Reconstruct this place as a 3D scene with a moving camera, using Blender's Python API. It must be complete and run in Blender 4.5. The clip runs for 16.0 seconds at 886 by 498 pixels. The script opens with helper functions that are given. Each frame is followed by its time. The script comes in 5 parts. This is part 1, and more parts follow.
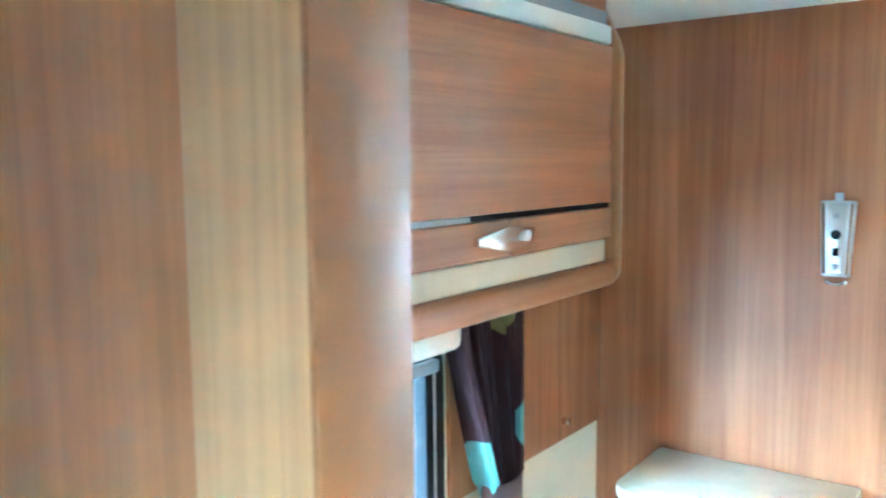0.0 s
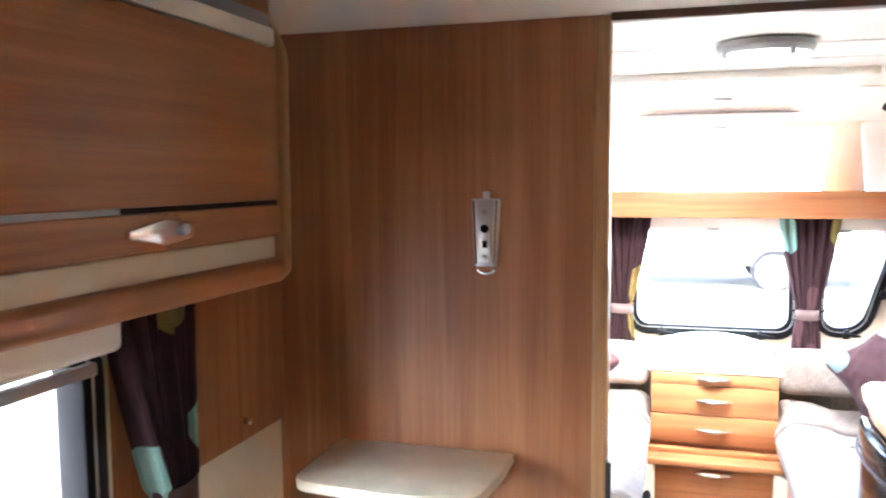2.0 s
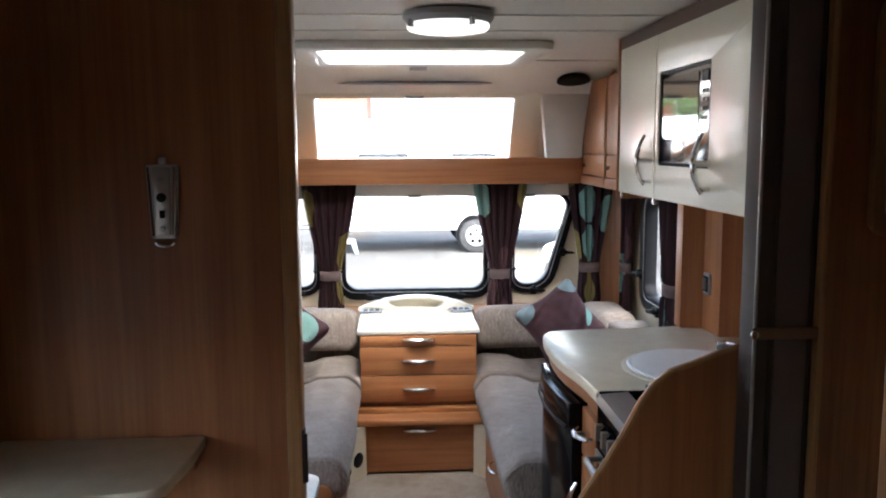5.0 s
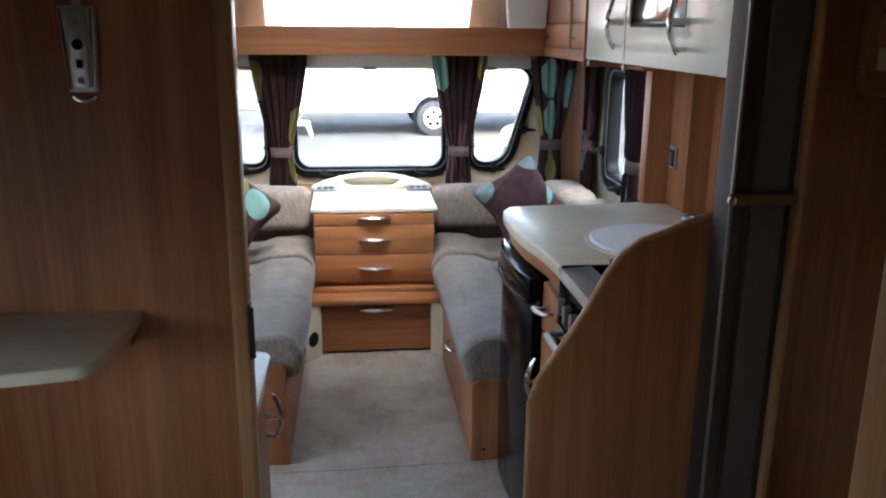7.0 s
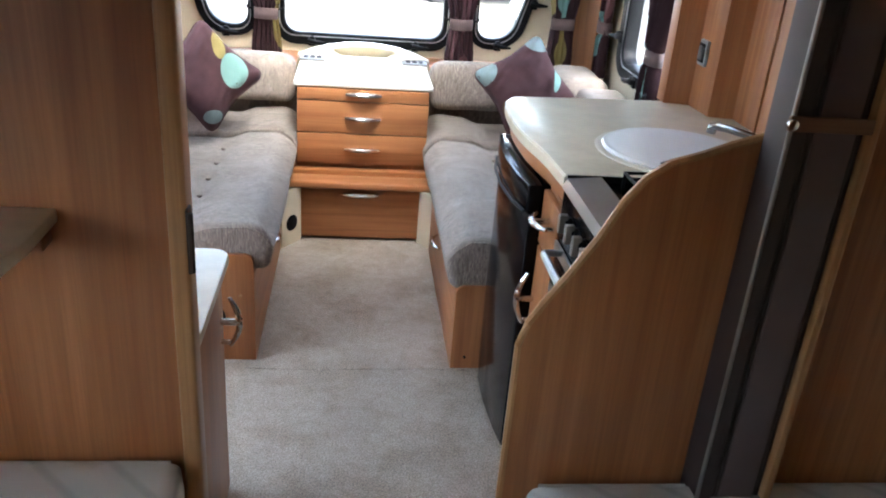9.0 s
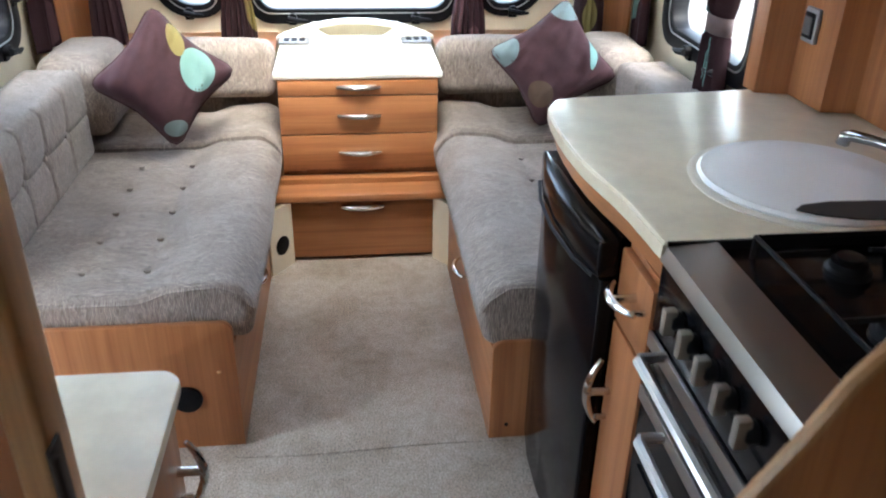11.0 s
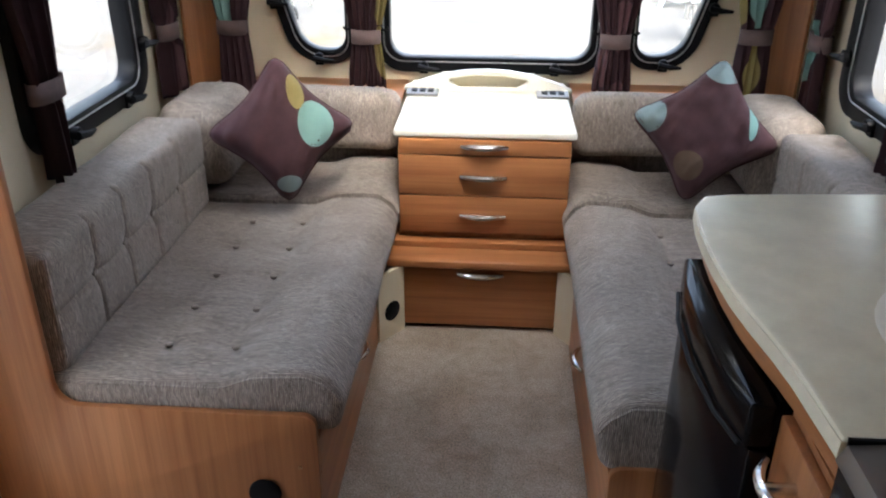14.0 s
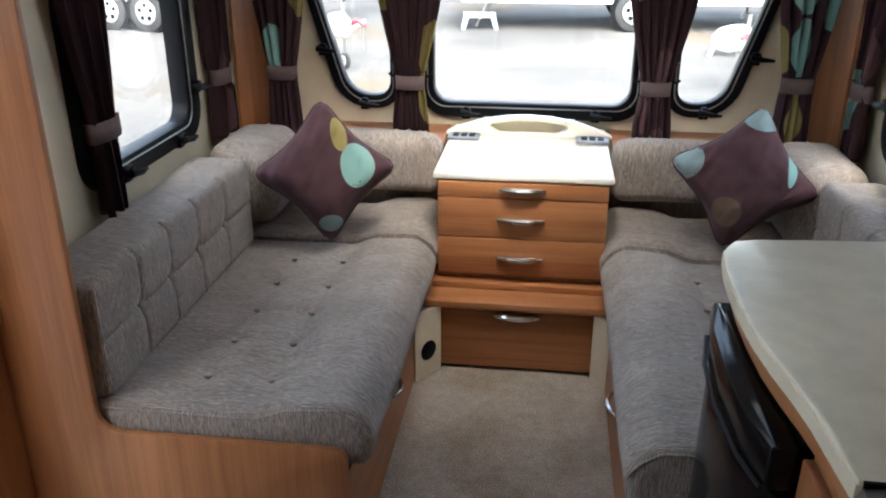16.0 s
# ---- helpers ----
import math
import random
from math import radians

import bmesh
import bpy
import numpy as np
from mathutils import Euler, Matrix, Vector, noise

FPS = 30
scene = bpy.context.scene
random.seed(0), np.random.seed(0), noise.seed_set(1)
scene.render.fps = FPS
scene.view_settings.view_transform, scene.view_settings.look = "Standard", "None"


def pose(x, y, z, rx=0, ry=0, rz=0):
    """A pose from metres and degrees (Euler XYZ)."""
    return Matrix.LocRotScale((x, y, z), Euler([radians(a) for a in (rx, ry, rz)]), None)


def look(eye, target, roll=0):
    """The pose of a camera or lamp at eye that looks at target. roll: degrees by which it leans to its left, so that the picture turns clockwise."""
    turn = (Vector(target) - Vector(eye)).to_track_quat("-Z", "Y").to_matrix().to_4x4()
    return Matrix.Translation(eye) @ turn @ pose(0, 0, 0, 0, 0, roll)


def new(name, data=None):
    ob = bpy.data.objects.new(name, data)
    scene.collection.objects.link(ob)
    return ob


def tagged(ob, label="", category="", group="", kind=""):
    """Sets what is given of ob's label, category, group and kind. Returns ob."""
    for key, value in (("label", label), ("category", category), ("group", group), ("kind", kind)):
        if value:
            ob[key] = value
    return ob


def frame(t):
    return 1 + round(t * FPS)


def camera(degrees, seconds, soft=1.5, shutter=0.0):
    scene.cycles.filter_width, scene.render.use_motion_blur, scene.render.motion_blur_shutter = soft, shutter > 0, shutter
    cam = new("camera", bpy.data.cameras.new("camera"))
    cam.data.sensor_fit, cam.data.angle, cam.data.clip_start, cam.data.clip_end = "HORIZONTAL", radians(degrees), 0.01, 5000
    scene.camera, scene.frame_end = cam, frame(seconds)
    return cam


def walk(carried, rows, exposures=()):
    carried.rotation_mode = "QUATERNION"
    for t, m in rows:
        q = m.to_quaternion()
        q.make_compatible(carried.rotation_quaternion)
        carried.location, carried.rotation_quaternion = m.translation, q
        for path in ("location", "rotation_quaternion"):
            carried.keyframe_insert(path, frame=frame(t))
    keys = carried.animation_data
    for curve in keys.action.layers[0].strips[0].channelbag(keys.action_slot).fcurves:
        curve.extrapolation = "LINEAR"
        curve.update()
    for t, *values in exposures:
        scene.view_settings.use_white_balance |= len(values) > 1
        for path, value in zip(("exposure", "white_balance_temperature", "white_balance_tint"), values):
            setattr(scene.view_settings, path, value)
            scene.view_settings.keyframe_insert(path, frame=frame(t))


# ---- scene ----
cam = camera(57.1, 16.0, soft=2.0, shutter=0.4)

PATH = [
    (0, (-0.2281, 0.1862, 1.5852), (-1.4157, 1.7816, 1.3748), -0.63),
    (0.5, (-0.1985, 0.1852, 1.5742), (-1.2357, 1.8829, 1.3758), 0.13),
    (1, (-0.1886, 0.1741, 1.5650), (-1.0689, 1.9615, 1.3759), 0.28),
    (1.5, (-0.1628, 0.1794, 1.5573), (-0.9099, 2.0243, 1.3610), -0.77),
    (2, (-0.1449, 0.1835, 1.5514), (-0.7113, 2.0937, 1.3769), -0.37),
    (2.5, (-0.1289, 0.1907, 1.5471), (-0.5874, 2.1307, 1.3855), -0.68),
    (3, (-0.1148, 0.2011, 1.5445), (-0.4670, 2.1646, 1.4009), -0.80),
    (3.5, (-0.1026, 0.2146, 1.5435), (-0.2572, 2.2037, 1.4044), -0.43),
    (4, (-0.0923, 0.2312, 1.5442), (-0.0604, 2.2238, 1.3752), -0.33),
    (6.3, (-0.0958, 0.2905, 1.5070), (0.0803, 2.2375, 1.0849), -0.44),
    (6.5, (-0.0932, 0.3100, 1.4974), (0.1102, 2.2463, 1.0399), -0.44),
    (7, (-0.0851, 0.3616, 1.4782), (0.1260, 2.2797, 0.9524), 0.44),
    (7.5, (-0.0747, 0.4176, 1.4658), (0.1405, 2.3029, 0.8338), 1.80),
    (8, (-0.0620, 0.4779, 1.4602), (0.1081, 2.3213, 0.7032), 3.07),
    (8.5, (-0.0470, 0.5424, 1.4614), (0.1807, 2.3654, 0.6710), 4.95),
    (11, (-0.0280, 1.2670, 1.4450), (0.1832, 3.0239, 0.5129), 1.04),
    (11.5, (-0.0210, 1.4350, 1.4540), (0.1991, 3.1927, 0.5256), 1.31),
    (12, (-0.0100, 1.5290, 1.4670), (0.1592, 3.2791, 0.5138), 1.32),
    (12.5, (0.0076, 1.5559, 1.4654), (0.0433, 3.3442, 0.5705), 1.30),
    (13, (0.0161, 1.5583, 1.4686), (-0.0113, 3.3566, 0.5936), 0.46),
    (13.5, (0.0246, 1.5583, 1.4713), (-0.0293, 3.3446, 0.5736), -0.00),
    (14, (0.0332, 1.5558, 1.4736), (-0.0850, 3.3476, 0.5931), 0.33),
    (14.5, (0.0417, 1.5509, 1.4754), (-0.1272, 3.3591, 0.6378), 0.19),
    (15, (0.0503, 1.5435, 1.4768), (-0.1470, 3.3583, 0.6598), 0.21),
    (15.5, (0.0589, 1.5338, 1.4777), (-0.2091, 3.3560, 0.6983), -0.23),
    (16, (0.0676, 1.5216, 1.4781), (-0.1698, 3.3474, 0.6970), 0.03),
]
walk(cam, [(t, look(eye, target, roll)) for t, eye, target, roll in PATH],
     [(0, 8.4, 3850, -24), (0.5, 8.0, 3850, -24), (1.0, 7.7, 5050, -1), (1.5, 7.25, 5600, 7), (2.0, 6.6, 5850, 8), (2.5, 5.95, 6050, 8),
      (3.0, 5.3, 6150, 8), (3.5, 4.6, 6150, 8), (4.0, 4.1, 6150, 8), (6.3, 3.85, 5800, 5), (7.0, 3.9, 5700, 4), (8.0, 4.4, 5650, 3), (8.5, 4.75, 5800, 4),
      (11.0, 4.6, 6050, 3), (12.0, 4.55, 6100, 4), (12.5, 4.25, 6150, 5), (13.5, 3.9, 6250, 6), (16.0, 3.7, 6200, 4)])

# ---- light: bright overcast daylight ----
world = bpy.data.worlds.new("overcast_sky")
scene.world = world
world.use_nodes = True
wn = world.node_tree.nodes
sky = wn.new("ShaderNodeTexSky")
sky.sky_type, sky.sun_disc = "NISHITA", False
sky.sun_elevation, sky.sun_rotation = radians(53), radians(168)
sky.air_density, sky.dust_density, sky.ozone_density = 1.0, 4.0, 0.6
wn["Background"].inputs["Strength"].default_value = 0.15
cloud = wn.new("ShaderNodeHueSaturation")
cloud.inputs["Saturation"].default_value = 0.7
world.node_tree.links.new(sky.outputs["Color"], cloud.inputs["Color"])
world.node_tree.links.new(cloud.outputs["Color"], wn["Background"].inputs["Color"])
sun = new("sun", bpy.data.lights.new("sun", "SUN"))
sun.data.energy, sun.data.angle, sun.data.color = 0.5, radians(60), (1.0, 0.97, 0.93)
sun.matrix_world = look((0, 0, 0), (-0.13, 0.59, -0.80))


# ---- materials ----
def mat(name, color, rough=0.5, metal=0.0, spec=0.5):
    m = bpy.data.materials.new(name)
    m.use_nodes = True
    b = m.node_tree.nodes["Principled BSDF"]
    b.inputs["Base Color"].default_value = (*color, 1)
    b.inputs["Roughness"].default_value = rough
    b.inputs["Metallic"].default_value = metal
    b.inputs["Specular IOR Level"].default_value = spec
    return m


def coords(m, scale, kind="Object"):
    n, l = m.node_tree.nodes, m.node_tree.links
    tc, mp = n.new("ShaderNodeTexCoord"), n.new("ShaderNodeMapping")
    mp.inputs["Scale"].default_value = scale
    l.new(tc.outputs[kind], mp.inputs["Vector"])
    return mp.outputs["Vector"]


def noise_tex(m, vec, scale=1.0, detail=4.0, rough=0.55, distortion=0.0):
    t = m.node_tree.nodes.new("ShaderNodeTexNoise")
    t.inputs["Scale"].default_value, t.inputs["Detail"].default_value = scale, detail
    t.inputs["Roughness"].default_value, t.inputs["Distortion"].default_value = rough, distortion
    m.node_tree.links.new(vec, t.inputs["Vector"])
    return t.outputs["Fac"]


def ramp(m, fac, stops):
    r = m.node_tree.nodes.new("ShaderNodeValToRGB")
    e = r.color_ramp.elements
    while len(e) < len(stops):
        e.new(0.5)
    for el, (p, c) in zip(e, stops):
        el.position, el.color = p, (*c, 1) if len(c) == 3 else c
    m.node_tree.links.new(fac, r.inputs["Fac"])
    return r.outputs["Color"]


def mixed(m, fac, a, b, mode="MIX"):
    x = m.node_tree.nodes.new("ShaderNodeMix")
    x.data_type, x.blend_type = "RGBA", mode
    for sock, v in ((x.inputs["Factor"], fac), (x.inputs["A"], a), (x.inputs["B"], b)):
        if isinstance(v, (int, float)):
            sock.default_value = v
        elif isinstance(v, tuple):
            sock.default_value = (*v, 1)
        else:
            m.node_tree.links.new(v, sock)
    return x.outputs["Result"]


def base(m, col):
    m.node_tree.links.new(col, m.node_tree.nodes["Principled BSDF"].inputs["Base Color"])


def bump(m, fac, strength=0.2, dist=0.001):
    b = m.node_tree.nodes.new("ShaderNodeBump")
    b.inputs["Strength"].default_value, b.inputs["Distance"].default_value = strength, dist
    m.node_tree.links.new(fac, b.inputs["Height"])
    m.node_tree.links.new(b.outputs["Normal"], m.node_tree.nodes["Principled BSDF"].inputs["Normal"])


def rough_by(m, fac, lo, hi):
    r = m.node_tree.nodes.new("ShaderNodeMapRange")
    r.inputs["To Min"].default_value, r.inputs["To Max"].default_value = lo, hi
    m.node_tree.links.new(fac, r.inputs["Value"])
    m.node_tree.links.new(r.outputs["Result"], m.node_tree.nodes["Principled BSDF"].inputs["Roughness"])


def wood(name, axis, light, dark, rough=0.38):
    """Laminate with fine grain along an axis and broad darker bands."""
    m = mat(name, light, rough)
    g = [11.0, 11.0, 11.0]
    g[axis] = 0.55
    k = [24.0, 24.0, 24.0]
    k[axis] = 0.9
    f = [170.0, 170.0, 170.0]
    f[axis] = 3.0
    broad = noise_tex(m, coords(m, g), 1.0, 5.0, 0.6, 1.3)
    middle = noise_tex(m, coords(m, k), 1.0, 3.0, 0.55, 0.9)
    fine = noise_tex(m, coords(m, f), 1.0, 3.0, 0.6, 0.2)
    c1 = ramp(m, broad, [(0.32, dark), (0.5, tuple((a + b) / 2 for a, b in zip(light, dark))), (0.66, light)])
    c3 = ramp(m, middle, [(0.35, (0.74, 0.68, 0.62)), (0.6, (1.06, 1.06, 1.06))])
    c1 = mixed(m, 0.5, c1, c3, "MULTIPLY")
    c2 = ramp(m, fine, [(0.36, (0.60, 0.55, 0.50)), (0.58, (1.03, 1.03, 1.03))])
    base(m, mixed(m, 0.32, c1, c2, "MULTIPLY"))
    rough_by(m, fine, rough - 0.06, rough + 0.12)
    bump(m, fine, 0.08, 0.0005)
    return m


WL, WD = (0.42, 0.180, 0.069), (0.285, 0.104, 0.035)
W_Z = wood("apple_wood_upright", 2, WL, WD)
W_Y = wood("apple_wood_lengthwise", 1, WL, WD)
W_X = wood("apple_wood_crosswise", 0, WL, WD)
EDGE = wood("wood_edging", 2, (0.46, 0.25, 0.11), (0.36, 0.185, 0.075), 0.3)


def mottled(name, light, dark, rough, scale, fine=0.0, fine_strength=0.15):
    m = mat(name, light, rough)
    n1 = noise_tex(m, coords(m, (scale, scale, scale)), 1.0, 5.0, 0.6)
    base(m, ramp(m, n1, [(0.35, dark), (0.65, light)]))
    if fine:
        n2 = noise_tex(m, coords(m, (fine, fine, fine)), 1.0, 3.0, 0.6)
        bump(m, n2, fine_strength, 0.001)
    return m


CREAM = mottled("cream_wall_vinyl", (0.66, 0.58, 0.42), (0.61, 0.53, 0.38), 0.55, 6, 300, 0.1)
CREAM_DOOR = mottled("cream_gloss_board", (0.72, 0.68, 0.55), (0.70, 0.66, 0.53), 0.25, 3)
CEIL = mottled("white_ceiling_board", (0.74, 0.71, 0.64), (0.71, 0.68, 0.61), 0.6, 4, 400, 0.05)
PLASTIC = mottled("off_white_plastic", (0.74, 0.72, 0.65), (0.72, 0.70, 0.63), 0.35, 5)
TOP = mottled("pale_stone_laminate", (0.70, 0.645, 0.50), (0.60, 0.545, 0.415), 0.29, 14, 90, 0.03)
CHEST_TOP = mottled("cream_laminate", (0.78, 0.75, 0.66), (0.76, 0.73, 0.64), 0.3, 9)
BLACK = mat("black_rubber", (0.005, 0.005, 0.006), 0.42, 0, 0.1)
DARK = mat("dark_gap", (0.02, 0.014, 0.01), 0.8)
GLOSSBLACK = mat("gloss_black_panel", (0.004, 0.004, 0.005), 0.14, 0, 0.12)
STEEL = mat("brushed_steel", (0.40, 0.385, 0.365), 0.38, 1.0)
bump(STEEL, noise_tex(STEEL, coords(STEEL, (900, 20, 900)), 1.0, 2.0), 0.08, 0.0005)
CHROME = mat("satin_chrome", (0.72, 0.72, 0.72), 0.2, 1.0)
DULL = mat("dull_metal", (0.33, 0.33, 0.33), 0.5, 0.8)
SILVER = mat("silver_plastic", (0.50, 0.51, 0.53), 0.35, 0.6)
GREYPL = mottled("grey_plastic", (0.30, 0.30, 0.31), (0.27, 0.27, 0.28), 0.4, 8)
LID = mottled("pale_grey_sink_lid", (0.83, 0.855, 0.855), (0.81, 0.835, 0.835), 0.42, 5)
MATT = mottled("dark_brown_pleat", (0.050, 0.033, 0.030), (0.042, 0.028, 0.026), 0.6, 7)
MAUVE = mottled("mauve_brown_vinyl", (0.11, 0.075, 0.07), (0.095, 0.065, 0.06), 0.55, 7)
WHITE = mottled("white_bodywork", (0.80, 0.80, 0.80), (0.76, 0.76, 0.75), 0.3, 0.6)


def carpet():
    m = mat("beige_carpet", (0.34, 0.29, 0.235), 0.95, 0, 0.1)
    st = noise_tex(m, coords(m, (5, 5, 5)), 1.0, 4.0, 0.6)
    sp = noise_tex(m, coords(m, (30, 30, 30)), 1.0, 3.0, 0.6)
    fi = noise_tex(m, coords(m, (200, 200, 200)), 1.0, 3.0, 0.75)
    a = ramp(m, st, [(0.3, (0.36, 0.295, 0.23)), (0.55, (0.47, 0.405, 0.335))])
    b = ramp(m, fi, [(0.33, (0.42, 0.40, 0.38)), (0.66, (1.25, 1.24, 1.22))])
    c = ramp(m, sp, [(0.3, (0.85, 0.84, 0.82)), (0.6, (1, 1, 1))])
    base(m, mixed(m, 1.0, mixed(m, 1.0, a, b, "MULTIPLY"), c, "MULTIPLY"))
    bump(m, fi, 0.7, 0.004)
    return m


CARPET = carpet()


def ribbed(name, upright=False):
    """Woven heather upholstery: fine streaky ribs across the cushion, upright on its end faces."""
    m = mat(name, (0.24, 0.215, 0.20), 0.9, 0, 0.15)
    n, l = m.node_tree.nodes, m.node_tree.links

    def streaks(across, k):
        sc = [k * 0.075, k * 0.075, k * 0.075]
        sc[across] = k
        return noise_tex(m, coords(m, tuple(sc)), 1.0, 2.0, 0.6)

    def bands(direction):
        w = n.new("ShaderNodeTexWave")
        w.wave_type, w.bands_direction = "BANDS", direction
        w.inputs["Scale"].default_value, w.inputs["Distortion"].default_value = 78.0, 0.35
        w.inputs["Detail"].default_value, w.inputs["Detail Scale"].default_value = 2.0, 1.5
        l.new(coords(m, (1, 1, 1)), w.inputs["Vector"])
        return w.outputs["Fac"]

    # on a face that looks along the caravan the ribs stand upright
    geo, sep, ab = n.new("ShaderNodeNewGeometry"), n.new("ShaderNodeSeparateXYZ"), n.new("ShaderNodeMath")
    ab.operation = "ABSOLUTE"
    l.new(geo.outputs["True Normal"], sep.inputs["Vector"])
    l.new(sep.outputs["Y"], ab.inputs[0])
    end = 1.0 if upright else ramp(m, ab.outputs["Value"], [(0.55, (0, 0, 0)), (0.75, (1, 1, 1))])
    fine = mixed(m, end, streaks(1, 800.0), streaks(0, 800.0))
    mid = mixed(m, end, streaks(1, 260.0), streaks(0, 260.0))
    rib = mixed(m, end, bands("Y"), bands("X"))
    big = noise_tex(m, coords(m, (6, 6, 6)), 1.0, 4.0, 0.6)
    a = ramp(m, rib, [(0.1, (0.185, 0.154, 0.130)), (0.6, (0.298, 0.252, 0.216)), (0.95, (0.385, 0.33, 0.288))])
    c = ramp(m, fine, [(0.34, (0.50, 0.49, 0.48)), (0.5, (0.97, 0.97, 0.97)), (0.68, (1.55, 1.54, 1.53))])
    d = ramp(m, mid, [(0.32, (0.78, 0.77, 0.76)), (0.5, (1, 1, 1)), (0.7, (1.2, 1.19, 1.18))])
    b = ramp(m, big, [(0.3, (0.84, 0.83, 0.82)), (0.65, (1.06, 1.06, 1.06))])
    base(m, mixed(m, 1.0, mixed(m, 1.0, mixed(m, 1.0, a, c, "MULTIPLY"), d, "MULTIPLY"), b, "MULTIPLY"))
    n["Principled BSDF"].inputs["Sheen Weight"].default_value = 0.12
    bump(m, mixed(m, 0.5, rib, fine), 0.25, 0.0010)
    return m


FABRIC = ribbed("grey_ribbed_fabric")
FABRIC_UP = ribbed("grey_upright_ribbed_fabric", True)


def printed(name, plum, seed, scale=5.5):
    """Plum cloth printed with pale green and olive rounds."""
    m = mat(name, plum, 0.85, 0, 0.2)
    uv = coords(m, (1, 1, 1), "UV")
    v = m.node_tree.nodes.new("ShaderNodeTexVoronoi")
    v.voronoi_dimensions = "2D"
    v.inputs["Scale"].default_value = scale
    v.inputs["Randomness"].default_value = 0.8
    off = m.node_tree.nodes.new("ShaderNodeVectorMath")
    off.inputs[1].default_value = (seed, seed * 0.7, 0)
    m.node_tree.links.new(uv, off.inputs[0])
    m.node_tree.links.new(off.outputs["Vector"], v.inputs["Vector"])
    spot = ramp(m, v.outputs["Distance"], [(0.38, (1, 1, 1)), (0.395, (0, 0, 0))])
    sep = m.node_tree.nodes.new("ShaderNodeSeparateColor")
    m.node_tree.links.new(v.outputs["Color"], sep.inputs["Color"])
    pick = m.node_tree.nodes.new("ShaderNodeValToRGB")
    pick.color_ramp.interpolation = "CONSTANT"
    e = pick.color_ramp.elements
    e.new(0.5), e.new(0.75)
    for el, (p, c) in zip(e, ((0, plum), (0.54, (0.20, 0.35, 0.31)), (0.70, (0.22, 0.175, 0.065)), (0.86, (0.10, 0.05, 0.055)))):
        el.position, el.color = p, (*c, 1)
    m.node_tree.links.new(sep.outputs["Red"], pick.inputs["Fac"])
    weave = noise_tex(m, coords(m, (900, 900, 900), "UV"), 1.0, 2.0, 0.6)
    col = mixed(m, spot, plum, pick.outputs["Color"])
    base(m, mixed(m, 0.35, col, ramp(m, weave, [(0.3, (0.6, 0.6, 0.6)), (0.7, (1.1, 1.1, 1.1))]), "MULTIPLY"))
    bump(m, weave, 0.25, 0.001)
    return m


CURTAIN = printed("printed_plum_curtain", (0.037, 0.016, 0.019), 3.3, 3.9)
PILLOW = mottled("plum_pillow_cotton", (0.067, 0.025, 0.028), (0.053, 0.019, 0.022), 0.85, 20, 700, 0.3)
MINT = mottled("pale_green_print", (0.22, 0.38, 0.33), (0.20, 0.355, 0.31), 0.85, 20, 700, 0.3)
OLIVE = mottled("olive_print", (0.27, 0.215, 0.07), (0.25, 0.20, 0.065), 0.85, 20, 700, 0.3)
GREYGREEN = mottled("grey_green_print", (0.20, 0.265, 0.265), (0.185, 0.245, 0.245), 0.85, 20, 700, 0.3)
TIE = mottled("dusty_pink_tieback", (0.13, 0.088, 0.082), (0.11, 0.075, 0.07), 0.9, 40, 500, 0.3)


def mattress_cloth():
    m = mat("cream_quilted_ticking", (0.50, 0.48, 0.43), 0.85, 0, 0.2)
    w = m.node_tree.nodes.new("ShaderNodeTexWave")
    w.wave_type, w.bands_direction = "BANDS", "DIAGONAL"
    w.inputs["Scale"].default_value, w.inputs["Distortion"].default_value = 5.0, 0.3
    m.node_tree.links.new(coords(m, (1, 1, 1)), w.inputs["Vector"])
    base(m, ramp(m, w.outputs["Fac"], [(0.0, (0.40, 0.385, 0.345)), (0.12, (0.48, 0.465, 0.42)), (1.0, (0.49, 0.475, 0.43))]))
    bump(m, w.outputs["Fac"], 0.4, 0.004)
    return m


TICKING = mattress_cloth()


def glass_mat(name="clear_acrylic", tint=(1, 1, 1)):
    m = bpy.data.materials.new(name)
    m.use_nodes = True
    n, l = m.node_tree.nodes, m.node_tree.links
    n.remove(n["Principled BSDF"])
    t, g, x, f = (n.new("ShaderNodeBsdfTransparent"), n.new("ShaderNodeBsdfGlossy"), n.new("ShaderNodeMixShader"), n.new("ShaderNodeLayerWeight"))
    t.inputs["Color"].default_value = (*tint, 1)
    g.inputs["Roughness"].default_value = 0.02
    k, a = n.new("ShaderNodeMath"), n.new("ShaderNodeMath")
    k.operation, a.operation = "POWER", "MULTIPLY_ADD"
    k.inputs[1].default_value, a.inputs[1].default_value, a.inputs[2].default_value = 4.0, 0.7, 0.03
    l.new(f.outputs["Facing"], k.inputs[0])
    l.new(k.outputs["Value"], a.inputs[0])
    l.new(a.outputs["Value"], x.inputs["Fac"])
    l.new(t.outputs["BSDF"], x.inputs[1])
    l.new(g.outputs["BSDF"], x.inputs[2])
    l.new(x.outputs["Shader"], n["Material Output"].inputs["Surface"])
    return m


GLASS = glass_mat()


def emit(name, color, strength):
    m = mat(name, color, 0.4)
    b = m.node_tree.nodes["Principled BSDF"]
    b.inputs["Emission Color"].default_value, b.inputs["Emission Strength"].default_value = (*color, 1), strength
    return m


# ---- mesh helpers ----
ROOT = {}


